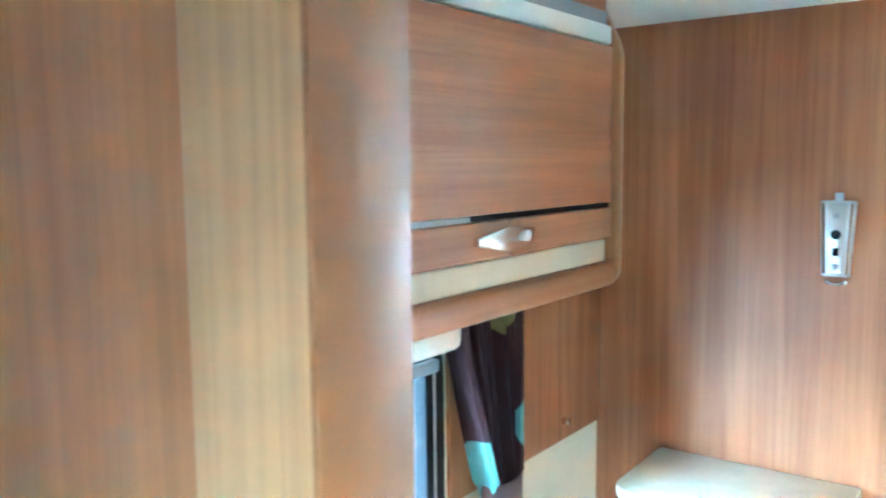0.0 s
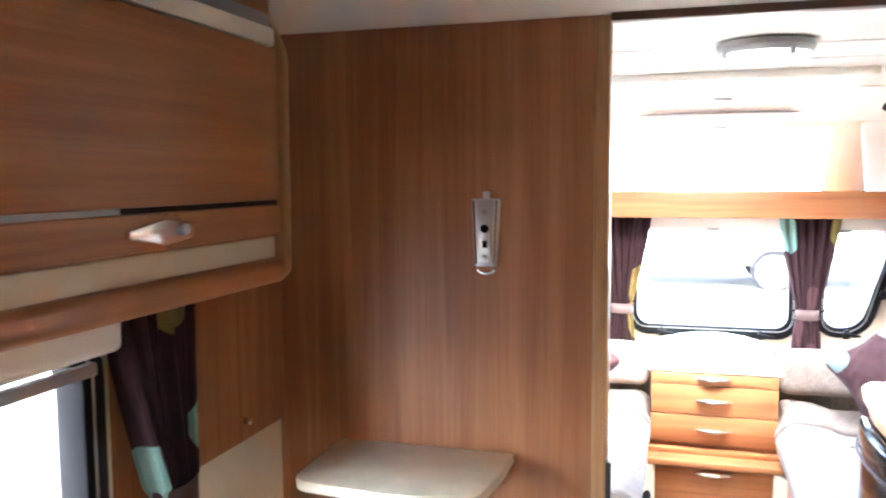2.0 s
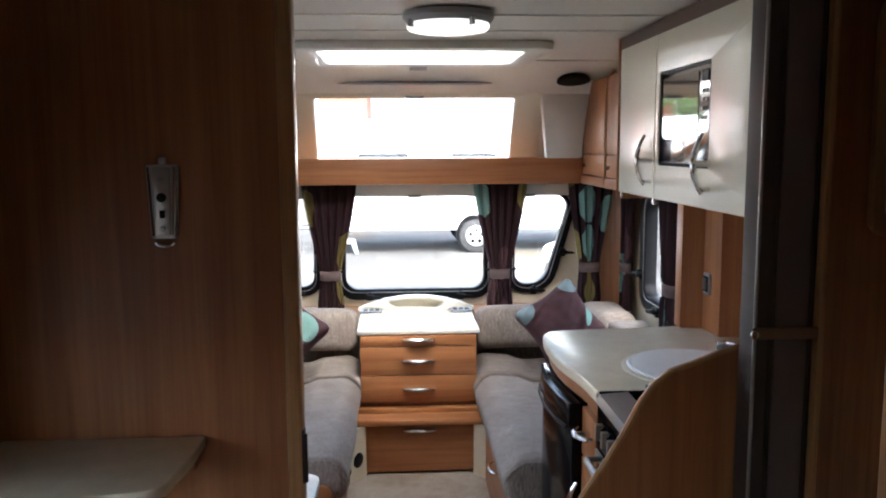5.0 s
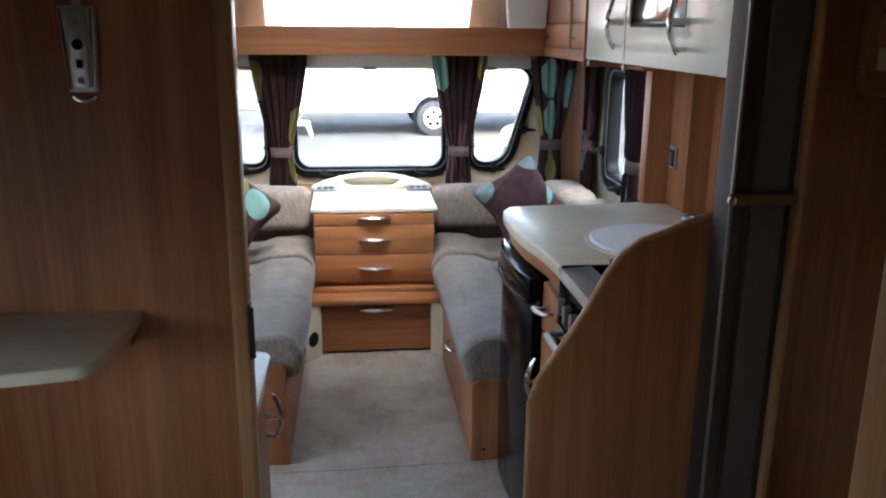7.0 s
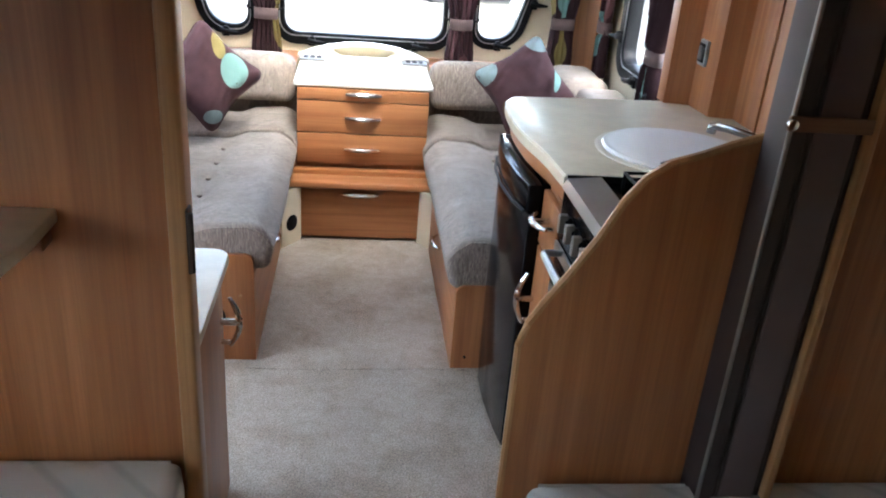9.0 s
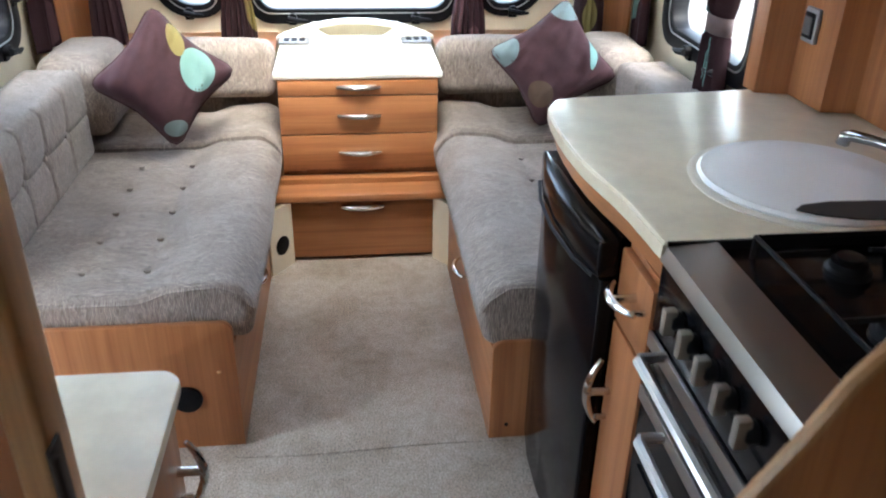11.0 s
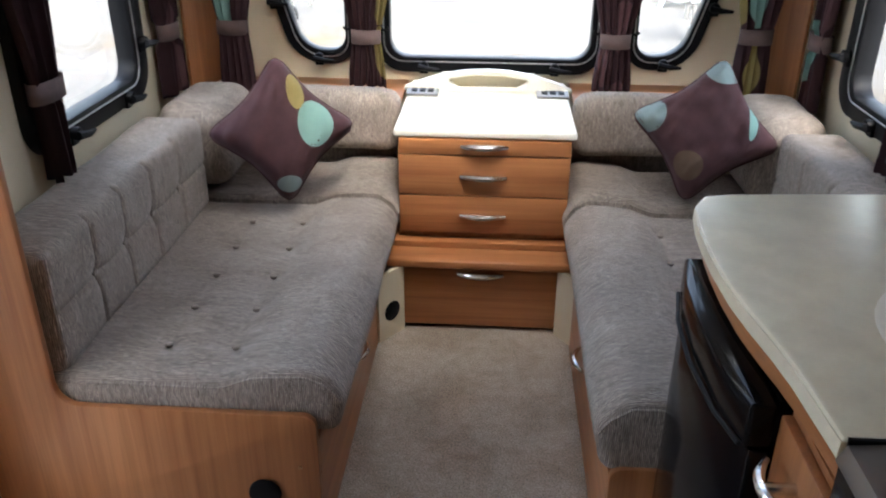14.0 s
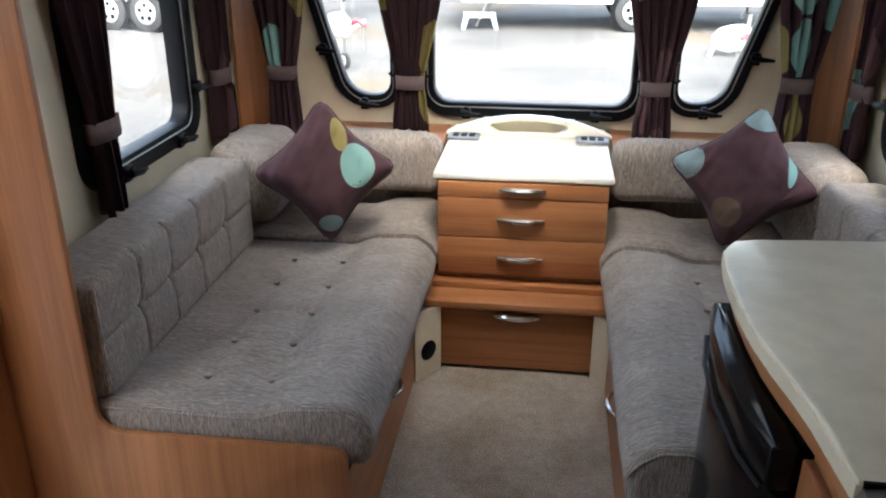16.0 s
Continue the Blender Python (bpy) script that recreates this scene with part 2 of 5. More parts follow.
def thing(name, at, label, category, group="", kind=""):
    ob = new(name)
    ob.empty_display_size = 0.05
    ob.matrix_basis = Matrix.Translation(at)
    ROOT[ob] = Matrix.Translation(at)
    return tagged(ob, label, category, group, kind)


def part(name, bm, material, parent=None, label="", smooth=True):
    me = bpy.data.meshes.new(name)
    bmesh.ops.recalc_face_normals(bm, faces=bm.faces)
    bm.to_mesh(me)
    bm.free()
    me.materials.append(material)
    if smooth:
        me.shade_smooth()
        me.set_sharp_from_angle(angle=radians(35))
    ob = new(name, me)
    if parent:
        ob.parent = parent
        ob.matrix_parent_inverse = ROOT.get(parent, Matrix()).inverted()
    return tagged(ob, label)


def solid(name, bm, material, label, category, kind="", group=""):
    return tagged(part(name, bm, material), label, category, group, kind)


def box(x0, x1, y0, y1, z0, z1, r=0.0, seg=2):
    bm = bmesh.new()
    bmesh.ops.create_cube(bm, size=1, matrix=Matrix.Translation(((x0 + x1) / 2, (y0 + y1) / 2, (z0 + z1) / 2))
                          @ Matrix.Diagonal((abs(x1 - x0), abs(y1 - y0), abs(z1 - z0), 1)))
    if r:
        bmesh.ops.bevel(bm, geom=bm.edges[:], offset=r, segments=seg, affect="EDGES", profile=0.5)
    return bm


def join(*bms):
    out = bms[0]
    for b in bms[1:]:
        me = bpy.data.meshes.new("tmp")
        b.to_mesh(me)
        b.free()
        out.from_mesh(me)
        bpy.data.meshes.remove(me)
    return out


def rounded(pts, radii, seg=6):
    """A closed outline with rounded corners."""
    out = []
    n = len(pts)
    for i, p in enumerate(pts):
        r = radii[i] if isinstance(radii, (list, tuple)) else radii
        p, a, b = Vector(p), Vector(pts[i - 1]), Vector(pts[(i + 1) % n])
        if r <= 0:
            out.append(p.copy())
            continue
        u, v = (a - p).normalized(), (b - p).normalized()
        half = u.angle(v) / 2
        d = r / math.tan(half)
        c = p + (u + v).normalized() * (r / math.sin(half))
        s, e = p + u * d, p + v * d
        a0, a1 = math.atan2(*(s - c).yx), math.atan2(*(e - c).yx)
        da = (a1 - a0 + math.pi) % (2 * math.pi) - math.pi
        out += [c + r * Vector((math.cos(a0 + da * k / seg), math.sin(a0 + da * k / seg))) for k in range(seg + 1)]
    return out


def rect(u0, u1, v0, v1):
    return [(u0, v0), (u1, v0), (u1, v1), (u0, v1)]


def plate(outline, holes, o, u, v, thick, bevel=0.0):
    """A board with holes: outline in the plane o + a*u + b*v, thickened along u x v."""
    o, u, v = Vector(o), Vector(u), Vector(v)
    n = u.cross(v).normalized() * thick
    bm = bmesh.new()
    edges = []
    for loop in [outline] + list(holes):
        vs = [bm.verts.new(o + u * p[0] + v * p[1]) for p in loop]
        edges += [bm.edges.new((vs[i], vs[(i + 1) % len(vs)])) for i in range(len(vs))]
    if holes:
        bmesh.ops.triangle_fill(bm, edges=edges, use_beauty=True, use_dissolve=False)
    else:
        bm.faces.new(vs)
    got = bmesh.ops.extrude_face_region(bm, geom=bm.faces[:])
    bmesh.ops.translate(bm, verts=[g for g in got["geom"] if isinstance(g, bmesh.types.BMVert)], vec=n)
    bmesh.ops.recalc_face_normals(bm, faces=bm.faces)
    if bevel:
        sharp = [e for e in bm.edges if len(e.link_faces) == 2 and e.calc_face_angle(0) > 1.2]
        bmesh.ops.bevel(bm, geom=sharp, offset=bevel, segments=2, affect="EDGES", profile=0.5)
    return bm


def tube(pts, r, seg=8, closed=False, flat=1.0):
    """A bar of round or flattened section along a line of points; r may be one radius or one for each point."""
    pts = [Vector(p) for p in pts]
    bm = bmesh.new()
    rings = []
    n = len(pts)
    up = Vector((0.13, 0.21, 0.97))
    for i, p in enumerate(pts):
        a = pts[i - 1] if (i or closed) else p
        b = pts[(i + 1) % n] if (i < n - 1 or closed) else p
        d = (b - a).normalized()
        s = d.cross(up)
        s = s.normalized() if s.length > 1e-4 else Vector((1, 0, 0))
        q = s.cross(d)
        rr = r[i] if isinstance(r, (list, tuple)) else r
        rings.append([bm.verts.new(p + s * math.cos(2 * math.pi * k / seg) * rr + q * math.sin(2 * math.pi * k / seg) * rr * flat) for k in range(seg)])
    for i in range(n if closed else n - 1):
        a, b = rings[i], rings[(i + 1) % n]
        for k in range(seg):
            bm.faces.new((a[k], a[(k + 1) % seg], b[(k + 1) % seg], b[k]))
    if not closed:
        bm.faces.new(rings[0])
        bm.faces.new(rings[-1])
    return bm


def disc(c, axis, r, depth, seg=32, r2=None, bevel=0.0):
    bm = bmesh.new()
    q = Vector(axis).to_track_quat("Z", "Y").to_matrix().to_4x4()
    bmesh.ops.create_cone(bm, cap_ends=True, segments=seg, radius1=r, radius2=r if r2 is None else r2, depth=depth,
                          matrix=Matrix.Translation(c) @ q)
    if bevel:
        sharp = [e for e in bm.edges if e.calc_face_angle(0) > 1.0]
        bmesh.ops.bevel(bm, geom=sharp, offset=bevel, segments=2, affect="EDGES", profile=0.5)
    return bm


def lathe(profile, c, seg=32):
    """Turned shape about the upright axis through c; profile of (radius, height)."""
    bm = bmesh.new()
    rows = [[bm.verts.new((c[0] + r * math.cos(2 * math.pi * k / seg), c[1] + r * math.sin(2 * math.pi * k / seg), c[2] + z)) for k in range(seg)] for r, z in profile]
    for a, b in zip(rows, rows[1:]):
        for k in range(seg):
            bm.faces.new((a[k], a[(k + 1) % seg], b[(k + 1) % seg], b[k]))
    bm.faces.new(rows[0])
    bm.faces.new(rows[-1])
    return bm


def puff(x0, x1, y0, y1, z0, z1, r, cuts=(20, 20, 6), shape=None):
    """A stuffed block with round edges; shape(p, n) gives how far a point is pushed out."""
    bm = bmesh.new()
    lo, hi = Vector((x0, y0, z0)), Vector((x1, y1, z1))
    nx, ny, nz = cuts
    made = {}

    def vert(i, j, k):
        key = (i, j, k)
        if key not in made:
            f = Vector((i / nx, j / ny, k / nz))
            p = Vector([lo[a] + (hi[a] - lo[a]) * f[a] for a in range(3)])
            rr = min(r, *[(hi[a] - lo[a]) / 2 for a in range(3)])
            inner = Vector([min(max(p[a], lo[a] + rr), hi[a] - rr) for a in range(3)])
            d = p - inner
            nrm = d.normalized() if d.length > 1e-9 else Vector((0, 0, 1))
            q = inner + nrm * rr if d.length > 1e-9 else p
            if shape:
                q = q + nrm * shape(q, nrm)
            made[key] = bm.verts.new(q)
        return made[key]

    def sheet(n1, n2, f):
        for a in range(n1):
            for b in range(n2):
                bm.faces.new((vert(*f(a, b)), vert(*f(a + 1, b)), vert(*f(a + 1, b + 1)), vert(*f(a, b + 1))))

    for k in (0, nz):
        sheet(nx, ny, lambda a, b: (a, b, k))
    for j in (0, ny):
        sheet(nx, nz, lambda a, b: (a, j, b))
    for i in (0, nx):
        sheet(ny, nz, lambda a, b: (i, a, b))
    return bm


def curve_pts(a, b, bulge, n=10):
    """Points from a to b along a shallow bow; bulge is the offset at the middle."""
    a, b, g = Vector(a), Vector(b), Vector(bulge)
    return [a.lerp(b, i / n) + g * (1 - (2 * i / n - 1) ** 2) for i in range(n + 1)]


# ---- shell of the caravan ----
XL, XR, YB, YF, ZC = -1.11, 1.10, -0.75, 4.70, 1.90
TH = 0.03
ZB = 1.863
BEDROOM, DRAWN_IN = Vector((-0.145, 0.22, 1.54)), 0.908


def bedroom(ob):
    """Draws a bedroom thing in towards the middle of the bedroom, with its feet kept on the floor."""
    for o in [ob] + list(ob.children_recursive):
        if o.type == "MESH":
            for v in o.data.vertices:
                p = BEDROOM + (v.co - BEDROOM) * DRAWN_IN
                v.co = (p.x, p.y, v.co.z) if v.co.z < 0.03 else p
    return ob


carpet_floor = solid("floor", box(XL, XR, YB, YF, -0.04, 0.0), CARPET, "worn beige fitted carpet with faint brown stains", "floor", "structure")
seam = [(x, 2.90 + 0.006 * math.sin(9 * x), 0.0015) for x in [i * 0.05 - 0.35 for i in range(16)]]
part("carpet_seam", tube(seam, 0.004, 6, flat=0.5), CARPET, carpet_floor, "raised seam between two carpet pieces")
REAR_WIN = rounded(rect(0.62, 1.27, 0.80, 1.265), 0.05)
DOORWAY = rounded(rect(2.20, 2.79, 0.015, 1.74), [0.03, 0.03, 0.06, 0.06])
SIDE_WIN = rounded(rect(3.43, 4.00, 0.83, 1.285), 0.06)
solid("wall_left", plate(rect(1.79, YF, -0.04, ZC), [DOORWAY, SIDE_WIN], (XL, 0, 0), (0, 1, 0), (0, 0, 1), -TH), CREAM,
      "cream vinyl-faced side wall with a window and a doorway", "wall", "structure")
bedroom(solid("wall_left_rear", plate(rect(YB - 0.15, 1.989, -0.04, ZC), [REAR_WIN], (XL, 0, 0), (0, 1, 0), (0, 0, 1), -TH), CREAM,
              "cream vinyl-faced bedroom side wall with a window", "wall", "structure"))
bedroom(solid("wall_right_rear", box(XR, XR + TH, 1.0, 1.94, -0.04, ZC), CREAM, "plain cream bedroom side wall", "wall", "structure"))
solid("wall_right", plate(rect(1.74, YF, -0.04, ZC), [SIDE_WIN], (XR, 0, 0), (0, 1, 0), (0, 0, 1), TH), CREAM,
      "cream vinyl-faced side wall with one window", "wall", "structure")
solid("wall_rear", box(XL, XR, YB - TH, YB, -0.04, ZC), CREAM, "plain cream rear wall of the washroom", "wall", "structure")
FC = rounded(rect(-0.385, 0.385, 0.755, 1.27), 0.07)


def side_pane(s, grow=0.0):
    pts = [(s * (0.55 - grow), 0.775 - grow), (s * (0.715 + grow * 0.8), 0.775 - grow), (s * (0.865 + grow * 1.15), 1.27 + grow), (s * (0.55 - grow), 1.27 + grow)]
    return pts if s > 0 else pts[::-1]


solid("wall_front", plate(rect(XL, XR, -0.04, 1.43), [FC, rounded(side_pane(1), [0.06, 0.11, 0.06, 0.05]), rounded(side_pane(-1), [0.05, 0.06, 0.11, 0.06])], (0, YF, 0), (1, 0, 0), (0, 0, 1), -TH),
      CREAM, "tan front wall with a row of three windows", "wall", "structure")
# sloping upper front with its wide window
SL = Vector((0, 0.37, -0.35))
SLN = SL.normalized()
sky_hole = rounded([(-0.50, 0.035), (0.50, 0.035), (0.515, 0.50), (-0.515, 0.50)], 0.015)
solid("wall_front_upper", plate(rect(XL, XR, 0, SL.length + 0.03), [sky_hole], (0, 4.33, 1.80), (1, 0, 0), SLN, TH), CEIL,
      "sloping cream front panel around the panoramic window", "wall", "structure")
roof_hole = rounded(rect(-0.385, 0.385, 3.16, 3.66), 0.03)
# opening for the added washroom rooflight, which is out of view
rear_hole = rounded(rect(-0.12, 0.12, -0.32, -0.08), 0.03)
solid("ceiling", plate(rect(XL, XR, YB, 4.0), [roof_hole, rear_hole], (0, 0, ZC), (1, 0, 0), (0, 1, 0), 0.03), CEIL, "off-white boarded ceiling", "ceiling", "structure")
solid("ceiling_rear", plate(rect(XL, XR, YB, 1.815), [rear_hole], (0, 0, ZB), (1, 0, 0), (0, 1, 0), 0.03), CEIL, "off-white lowered ceiling over the beds", "ceiling", "structure")
cove = [(4.0 + 0.36 * f, ZC - 0.125 * f ** 1.9) for f in [i / 10 for i in range(11)]]
solid("ceiling_cove", plate(cove + [(y + 0.01, z + 0.03) for y, z in cove[::-1]], [], (XL, 0, 0), (0, 1, 0), (0, 0, 1), XR - XL), CEIL,
      "curved off-white cove at the front of the ceiling", "ceiling", "structure")
for y in (2.55, 2.86, 3.76):
    solid("trim", box(XL, XR, y - 0.005, y + 0.005, ZC - 0.004, ZC), PLASTIC, "flush off-white joint strip across the ceiling", "trim", "structure")
bedroom(solid("trim", box(-0.300, 0.62, 1.955, 1.995, ZC - 0.022, ZC + 0.03, 0.004), wood("dark_wood_rail", 0, (0.10, 0.035, 0.016), (0.07, 0.025, 0.012)),
      "dark wooden sliding rail across the ceiling", "trim", "structure"))

# left partition that carries the fold-up shelf
bedroom(solid("wall_partition", box(XL - 0.12, -0.331, 1.99, 2.02, 0, ZC + 0.03), W_Z, "tall wood-grained partition panel", "wall", "structure"))
bedroom(solid("trim", box(-0.335, -0.301, 1.976, 2.034, 0, ZC + 0.03, 0.008, 3), EDGE, "rounded wooden edge post of the partition", "trim", "structure"))
DARKMETAL = mat("dark_bronze_metal", (0.035, 0.025, 0.02), 0.5, 0.5)
hinge = thing("hinge", (-0.31, 1.99, 0.81), "dark metal hinge plate on the partition edge", "hinge")
part("plate", box(-0.303, -0.297, 1.972, 2.0, 0.805, 0.925, 0.002), DARKMETAL, hinge)
part("knuckle", tube([(-0.295, 1.972, 0.81), (-0.295, 1.972, 0.92)], 0.005), DARKMETAL, hinge)
bedroom(hinge)
# right partition and rear doorway
bedroom(solid("wall_partition_right", box(0.752, XR + 0.12, 1.91, 1.94, 0, ZC + 0.03), W_Z, "tall wood-grained partition panel beside the kitchen", "wall", "structure"))
bedroom(solid("trim", box(0.767, 0.782, 1.832, 1.908, 0, ZC, 0.004), EDGE, "light wooden edge strip of the kitchen partition", "trim", "structure"))
solid("wall_rear_partition", join(box(XL, -0.408, 0.3475, 0.374, 0, ZB), box(0.483, XR, 1.085, 1.112, 0, ZB), box(0.483, 0.508, YB, 1.085, 0, ZB)), W_Z,
      "wood-grained bulkhead between washroom and beds", "wall", "structure")
solid("trim", box(-0.445, -0.389, 0.3405, 0.381, 0, ZB, 0.004, 2), EDGE, "square-edged wooden door post", "trim", "structure")
solid("trim", box(-0.3888, -0.3855, 0.3395, 0.382, 0, ZB, 0.0012, 2), mottled("orange_brown_edge_band", (0.25, 0.100, 0.029), (0.22, 0.088, 0.025), 0.55, 9, 200, 0.05), "plain orange-brown edge band of the door post", "trim", "structure")
solid("trim", box(0.46, 0.485, 1.065, 1.125, 0, ZB, 0.008, 3), EDGE, "rounded orange-brown wooden door jamb", "trim", "structure")
# wood facing on the rear part of the left wall, and front corner boards
bedroom(solid("wall_facing", box(XL, XL + 0.008, 1.36, 1.99, 0.955, 1.40), W_Z, "wood-grained facing board on the side wall", "wall", "structure"))
hook = thing("coat_hook", (XL + 0.008, 1.82, 0.995), "small chrome button hook on the wood facing", "hook")
part("knob", disc((XL + 0.016, 1.80, 1.0), (1, 0, 0), 0.009, 0.018, 12, bevel=0.003), CHROME, hook)
bedroom(hook)
for s in (-1, 1):
    xw = XR if s > 0 else XL
    solid("trim", plate(rect(0, 0.22, 0.60, 1.34), [], (xw - s * 0.02, 4.46, 0), (-s * 0.30, 0.954, 0), (0, 0, 1), s * 0.012), W_Z,
          "upright wooden corner board beside the front windows", "trim", "structure")
    solid("ledge", box(min(s * 0.31, xw), max(s * 0.31, xw), 4.40, 4.70, 0.645, 0.665, 0.004), W_X, "wooden ledge under the front windows", "ledge", "structure")
solid("window_shelf", box(XL, XR, 4.40, 4.70, 1.352, 1.378, 0.006), W_X, "wooden shelf across the front above the windows", "shelf", "structure")
solid("trim", box(XL, 0.86, 4.385, 4.405, 1.345, 1.480, 0.008, 3), W_X, "wooden front board of the window shelf", "trim", "structure")


# ---- windows ----
def window(name, glass_outline, frame_outline, o, u, v, inward, label, catches=(), stays=()):
    """An opening acrylic window: black rubber frame, bright inner bead, pane, catches and stays."""
    o, u, v, n = Vector(o), Vector(u), Vector(v), Vector(inward)
    g = sum((Vector(p) for p in glass_outline), Vector((0, 0))) / len(glass_outline)
    w = thing(name, o + u * g[0] + v * (min(p[1] for p in glass_outline) - 0.04), label, "window", kind="structure")
    sign = 1 if u.cross(v).dot(n) > 0 else -1
    part("frame", plate(frame_outline, [[g + (Vector(p) - g) * 0.985 for p in glass_outline]], o - n * 0.031, u, v, sign * 0.059, 0.006), BLACK, w, "black rubber window frame")
    mid = [Vector(p).lerp(g, 0.0) + (g - Vector(p)).normalized() * -0.020 for p in glass_outline]
    part("bead", tube([o + u * p[0] + v * p[1] + n * 0.0285 for p in mid], 0.003, 6, True), DULL, w, "bright bead round the frame")
    pane = part("pane", plate([g + (Vector(p) - g) * 1.04 for p in glass_outline], [], o - n * 0.022, u, v, sign * 0.004), GLASS, w, "clear acrylic pane")
    pane.visible_shadow = False
    for c in catches:
        p = o + u * c[0] + v * c[1] + n * 0.028
        k = part("catch", join(disc(p + n * 0.010, n, 0.019, 0.026, 14, bevel=0.004), tube([p + n * 0.026 - u * 0.018, p + n * 0.036 + u * 0.02 - v * 0.005, p + n * 0.032 + u * 0.062 - v * 0.008], [0.012, 0.010, 0.005])), BLACK, w, "black turn catch")
        part("plate", box(-0.5, 0.5, -0.5, 0.5, -0.5, 0.5, 0.1), BLACK, k).matrix_basis = Matrix.Translation(p - v * 0.012) @ Matrix.Diagonal((0.034 if abs(u.x) > .5 else 0.016, 0.034 if abs(u.y) > .5 else 0.016, 0.036, 1))
    for c in stays:
        p = o + u * c[0] + v * c[1] + n * 0.02
        part("stay", tube([p + v * 0.05, p + n * 0.012 + v * 0.035, p + n * 0.02, p + n * 0.022 - v * 0.03, p + n * 0.012 - v * 0.045 + u * c[2] * 0.02, p + n * 0.012 - v * 0.03 + u * c[2] * 0.03], 0.0055), BLACK, w, "black hooked window stay")
    return w


Z3 = (0, 0, 1)
window("window_1", FC, rounded(rect(-0.435, 0.435, 0.700, 1.30), 0.11), (0, YF, 0), (1, 0, 0), Z3, (0, -1, 0), "wide front caravan window with black rubber frame",
       [(-0.25, 0.727), (0.25, 0.727)], [(-0.415, 0.90, 1), (0.415, 0.90, -1)])
for s in (1, -1):
    corners = [0.06, 0.11, 0.06, 0.05] if s > 0 else [0.05, 0.06, 0.11, 0.06]
    window("window_2", rounded(side_pane(s), corners), rounded(side_pane(s, 0.05), [r + 0.05 for r in corners]), (0, YF, 0), (1, 0, 0), Z3, (0, -1, 0),
           "slant-sided front corner window with black rubber frame", [(s * 0.655, 0.752), (s * 0.815, 0.96)], [(s * 0.525, 0.90, s)])
window("window_3", SIDE_WIN, rounded(rect(3.37, 4.09, 0.768, 1.335), 0.10), (XL, 0, 0), (0, 1, 0), Z3, (1, 0, 0),
       "side window with black rubber frame beside the sofa", [(3.90, 0.795), (4.05, 0.93), (3.55, 0.795)])
window("window_3", SIDE_WIN, rounded(rect(3.37, 4.09, 0.768, 1.335), 0.10), (XR, 0, 0), (0, 1, 0), Z3, (-1, 0, 0),
       "side window with black rubber frame beside the kitchen", [(3.80, 0.795), (4.05, 0.93), (3.55, 0.795)])
rw = window("window_4", REAR_WIN, rounded(rect(0.57, 1.32, 0.75, 1.315), 0.09), (XL, 0, 0), (0, 1, 0), Z3, (1, 0, 0),
            "side window above the bed with blind box", [(0.9, 0.775)])
bedroom(rw)
solid("wall_washroom", box(XR, XR + TH, YB, 1.112, -0.04, ZC), CREAM, "plain cream washroom side wall", "wall", "structure")
ed = thing("door_1", (XL - 0.05, 2.18, 0.0), "white caravan entrance door standing open outside", "door", kind="structure")
part("leaf", box(XL - 0.62, XL - 0.04, 2.14, 2.175, 0.02, 1.73, 0.01), WHITE, ed)
part("window", box(XL - 0.50, XL - 0.14, 2.135, 2.18, 1.0, 1.5, 0.004), BLACK, ed, "dark door window")
part("seal", plate(rounded(rect(2.17, 2.82, -0.012, 1.77), 0.05), [DOORWAY], (XL - 0.001, 0, 0), (0, 1, 0), Z3, 0.008, 0.002), PLASTIC, ed, "cream door surround")
solid("trim", box(XL + 0.001, XL + 0.016, 2.823, 2.945, 0, 1.80, 0.004), W_Z, "upright wooden facing between doorway and sofa", "trim", "structure")
# panoramic window in the sloping front
o_s, n_s = Vector((0, 4.33, 1.80)), Vector((0, -0.687, -0.727))
pano = thing("window_5", (0, 4.66, 1.45), "wide sloping panoramic window above the shelf", "window", kind="structure")
pp = part("pane", plate([(-0.53, 0.0), (0.53, 0.0), (0.53, 0.52), (-0.53, 0.52)], [], o_s - n_s * 0.025, (1, 0, 0), SLN, -0.004), GLASS, pano, "clear acrylic pane")
pp.visible_shadow = False
part("surround", plate(rounded([(-0.66, -0.005), (0.66, -0.005), (0.66, 0.50), (-0.66, 0.50)], 0.04), [rounded([(-0.505, 0.03), (0.505, 0.03), (0.52, 0.495), (-0.52, 0.495)], 0.015)], o_s, (1, 0, 0), SLN, -0.006, 0.002), CREAM_DOOR, pano, "raised cream surround panel")
part("catch", box(-0.045, 0.045, 4.335, 4.355, 1.772, 1.786, 0.004), GREYPL, pano, "grey blind catch")
# slim grey light bar and speaker above the panoramic window
lb = thing("light_bar", (0, 4.27, 1.86), "long slim grey reading light bar", "lamp")
part("bar", tube(curve_pts((-0.37, 4.215, 1.838), (0.37, 4.215, 1.838), (0, 0.0, 0.0)), [0.004] + [0.016] * 9 + [0.004], 8, flat=0.55), GREYPL, lb)
clip = thing("ceiling_catch", (0.01, 4.0, 1.89), "tiny cream plastic blind catch", "catch")
part("body", box(-0.03, 0.05, 4.02, 4.05, 1.878, 1.897, 0.006), PLASTIC, clip)
for x in (0.76,):
    sp = thing("loudspeaker", (x, 4.19, 1.845), "oval black ceiling loudspeaker", "loudspeaker")
    bm = lathe([(0.070, 0.0), (0.078, -0.006), (0.082, -0.016), (0.066, -0.02), (0.03, -0.017)], (0, 0, 0), 28)
    bmesh.ops.transform(bm, matrix=Matrix.Translation((x, 4.19, 1.862)) @ Matrix.Rotation(radians(-14), 4, "X"), verts=bm.verts)
    part("grille", bm, BLACK, sp)


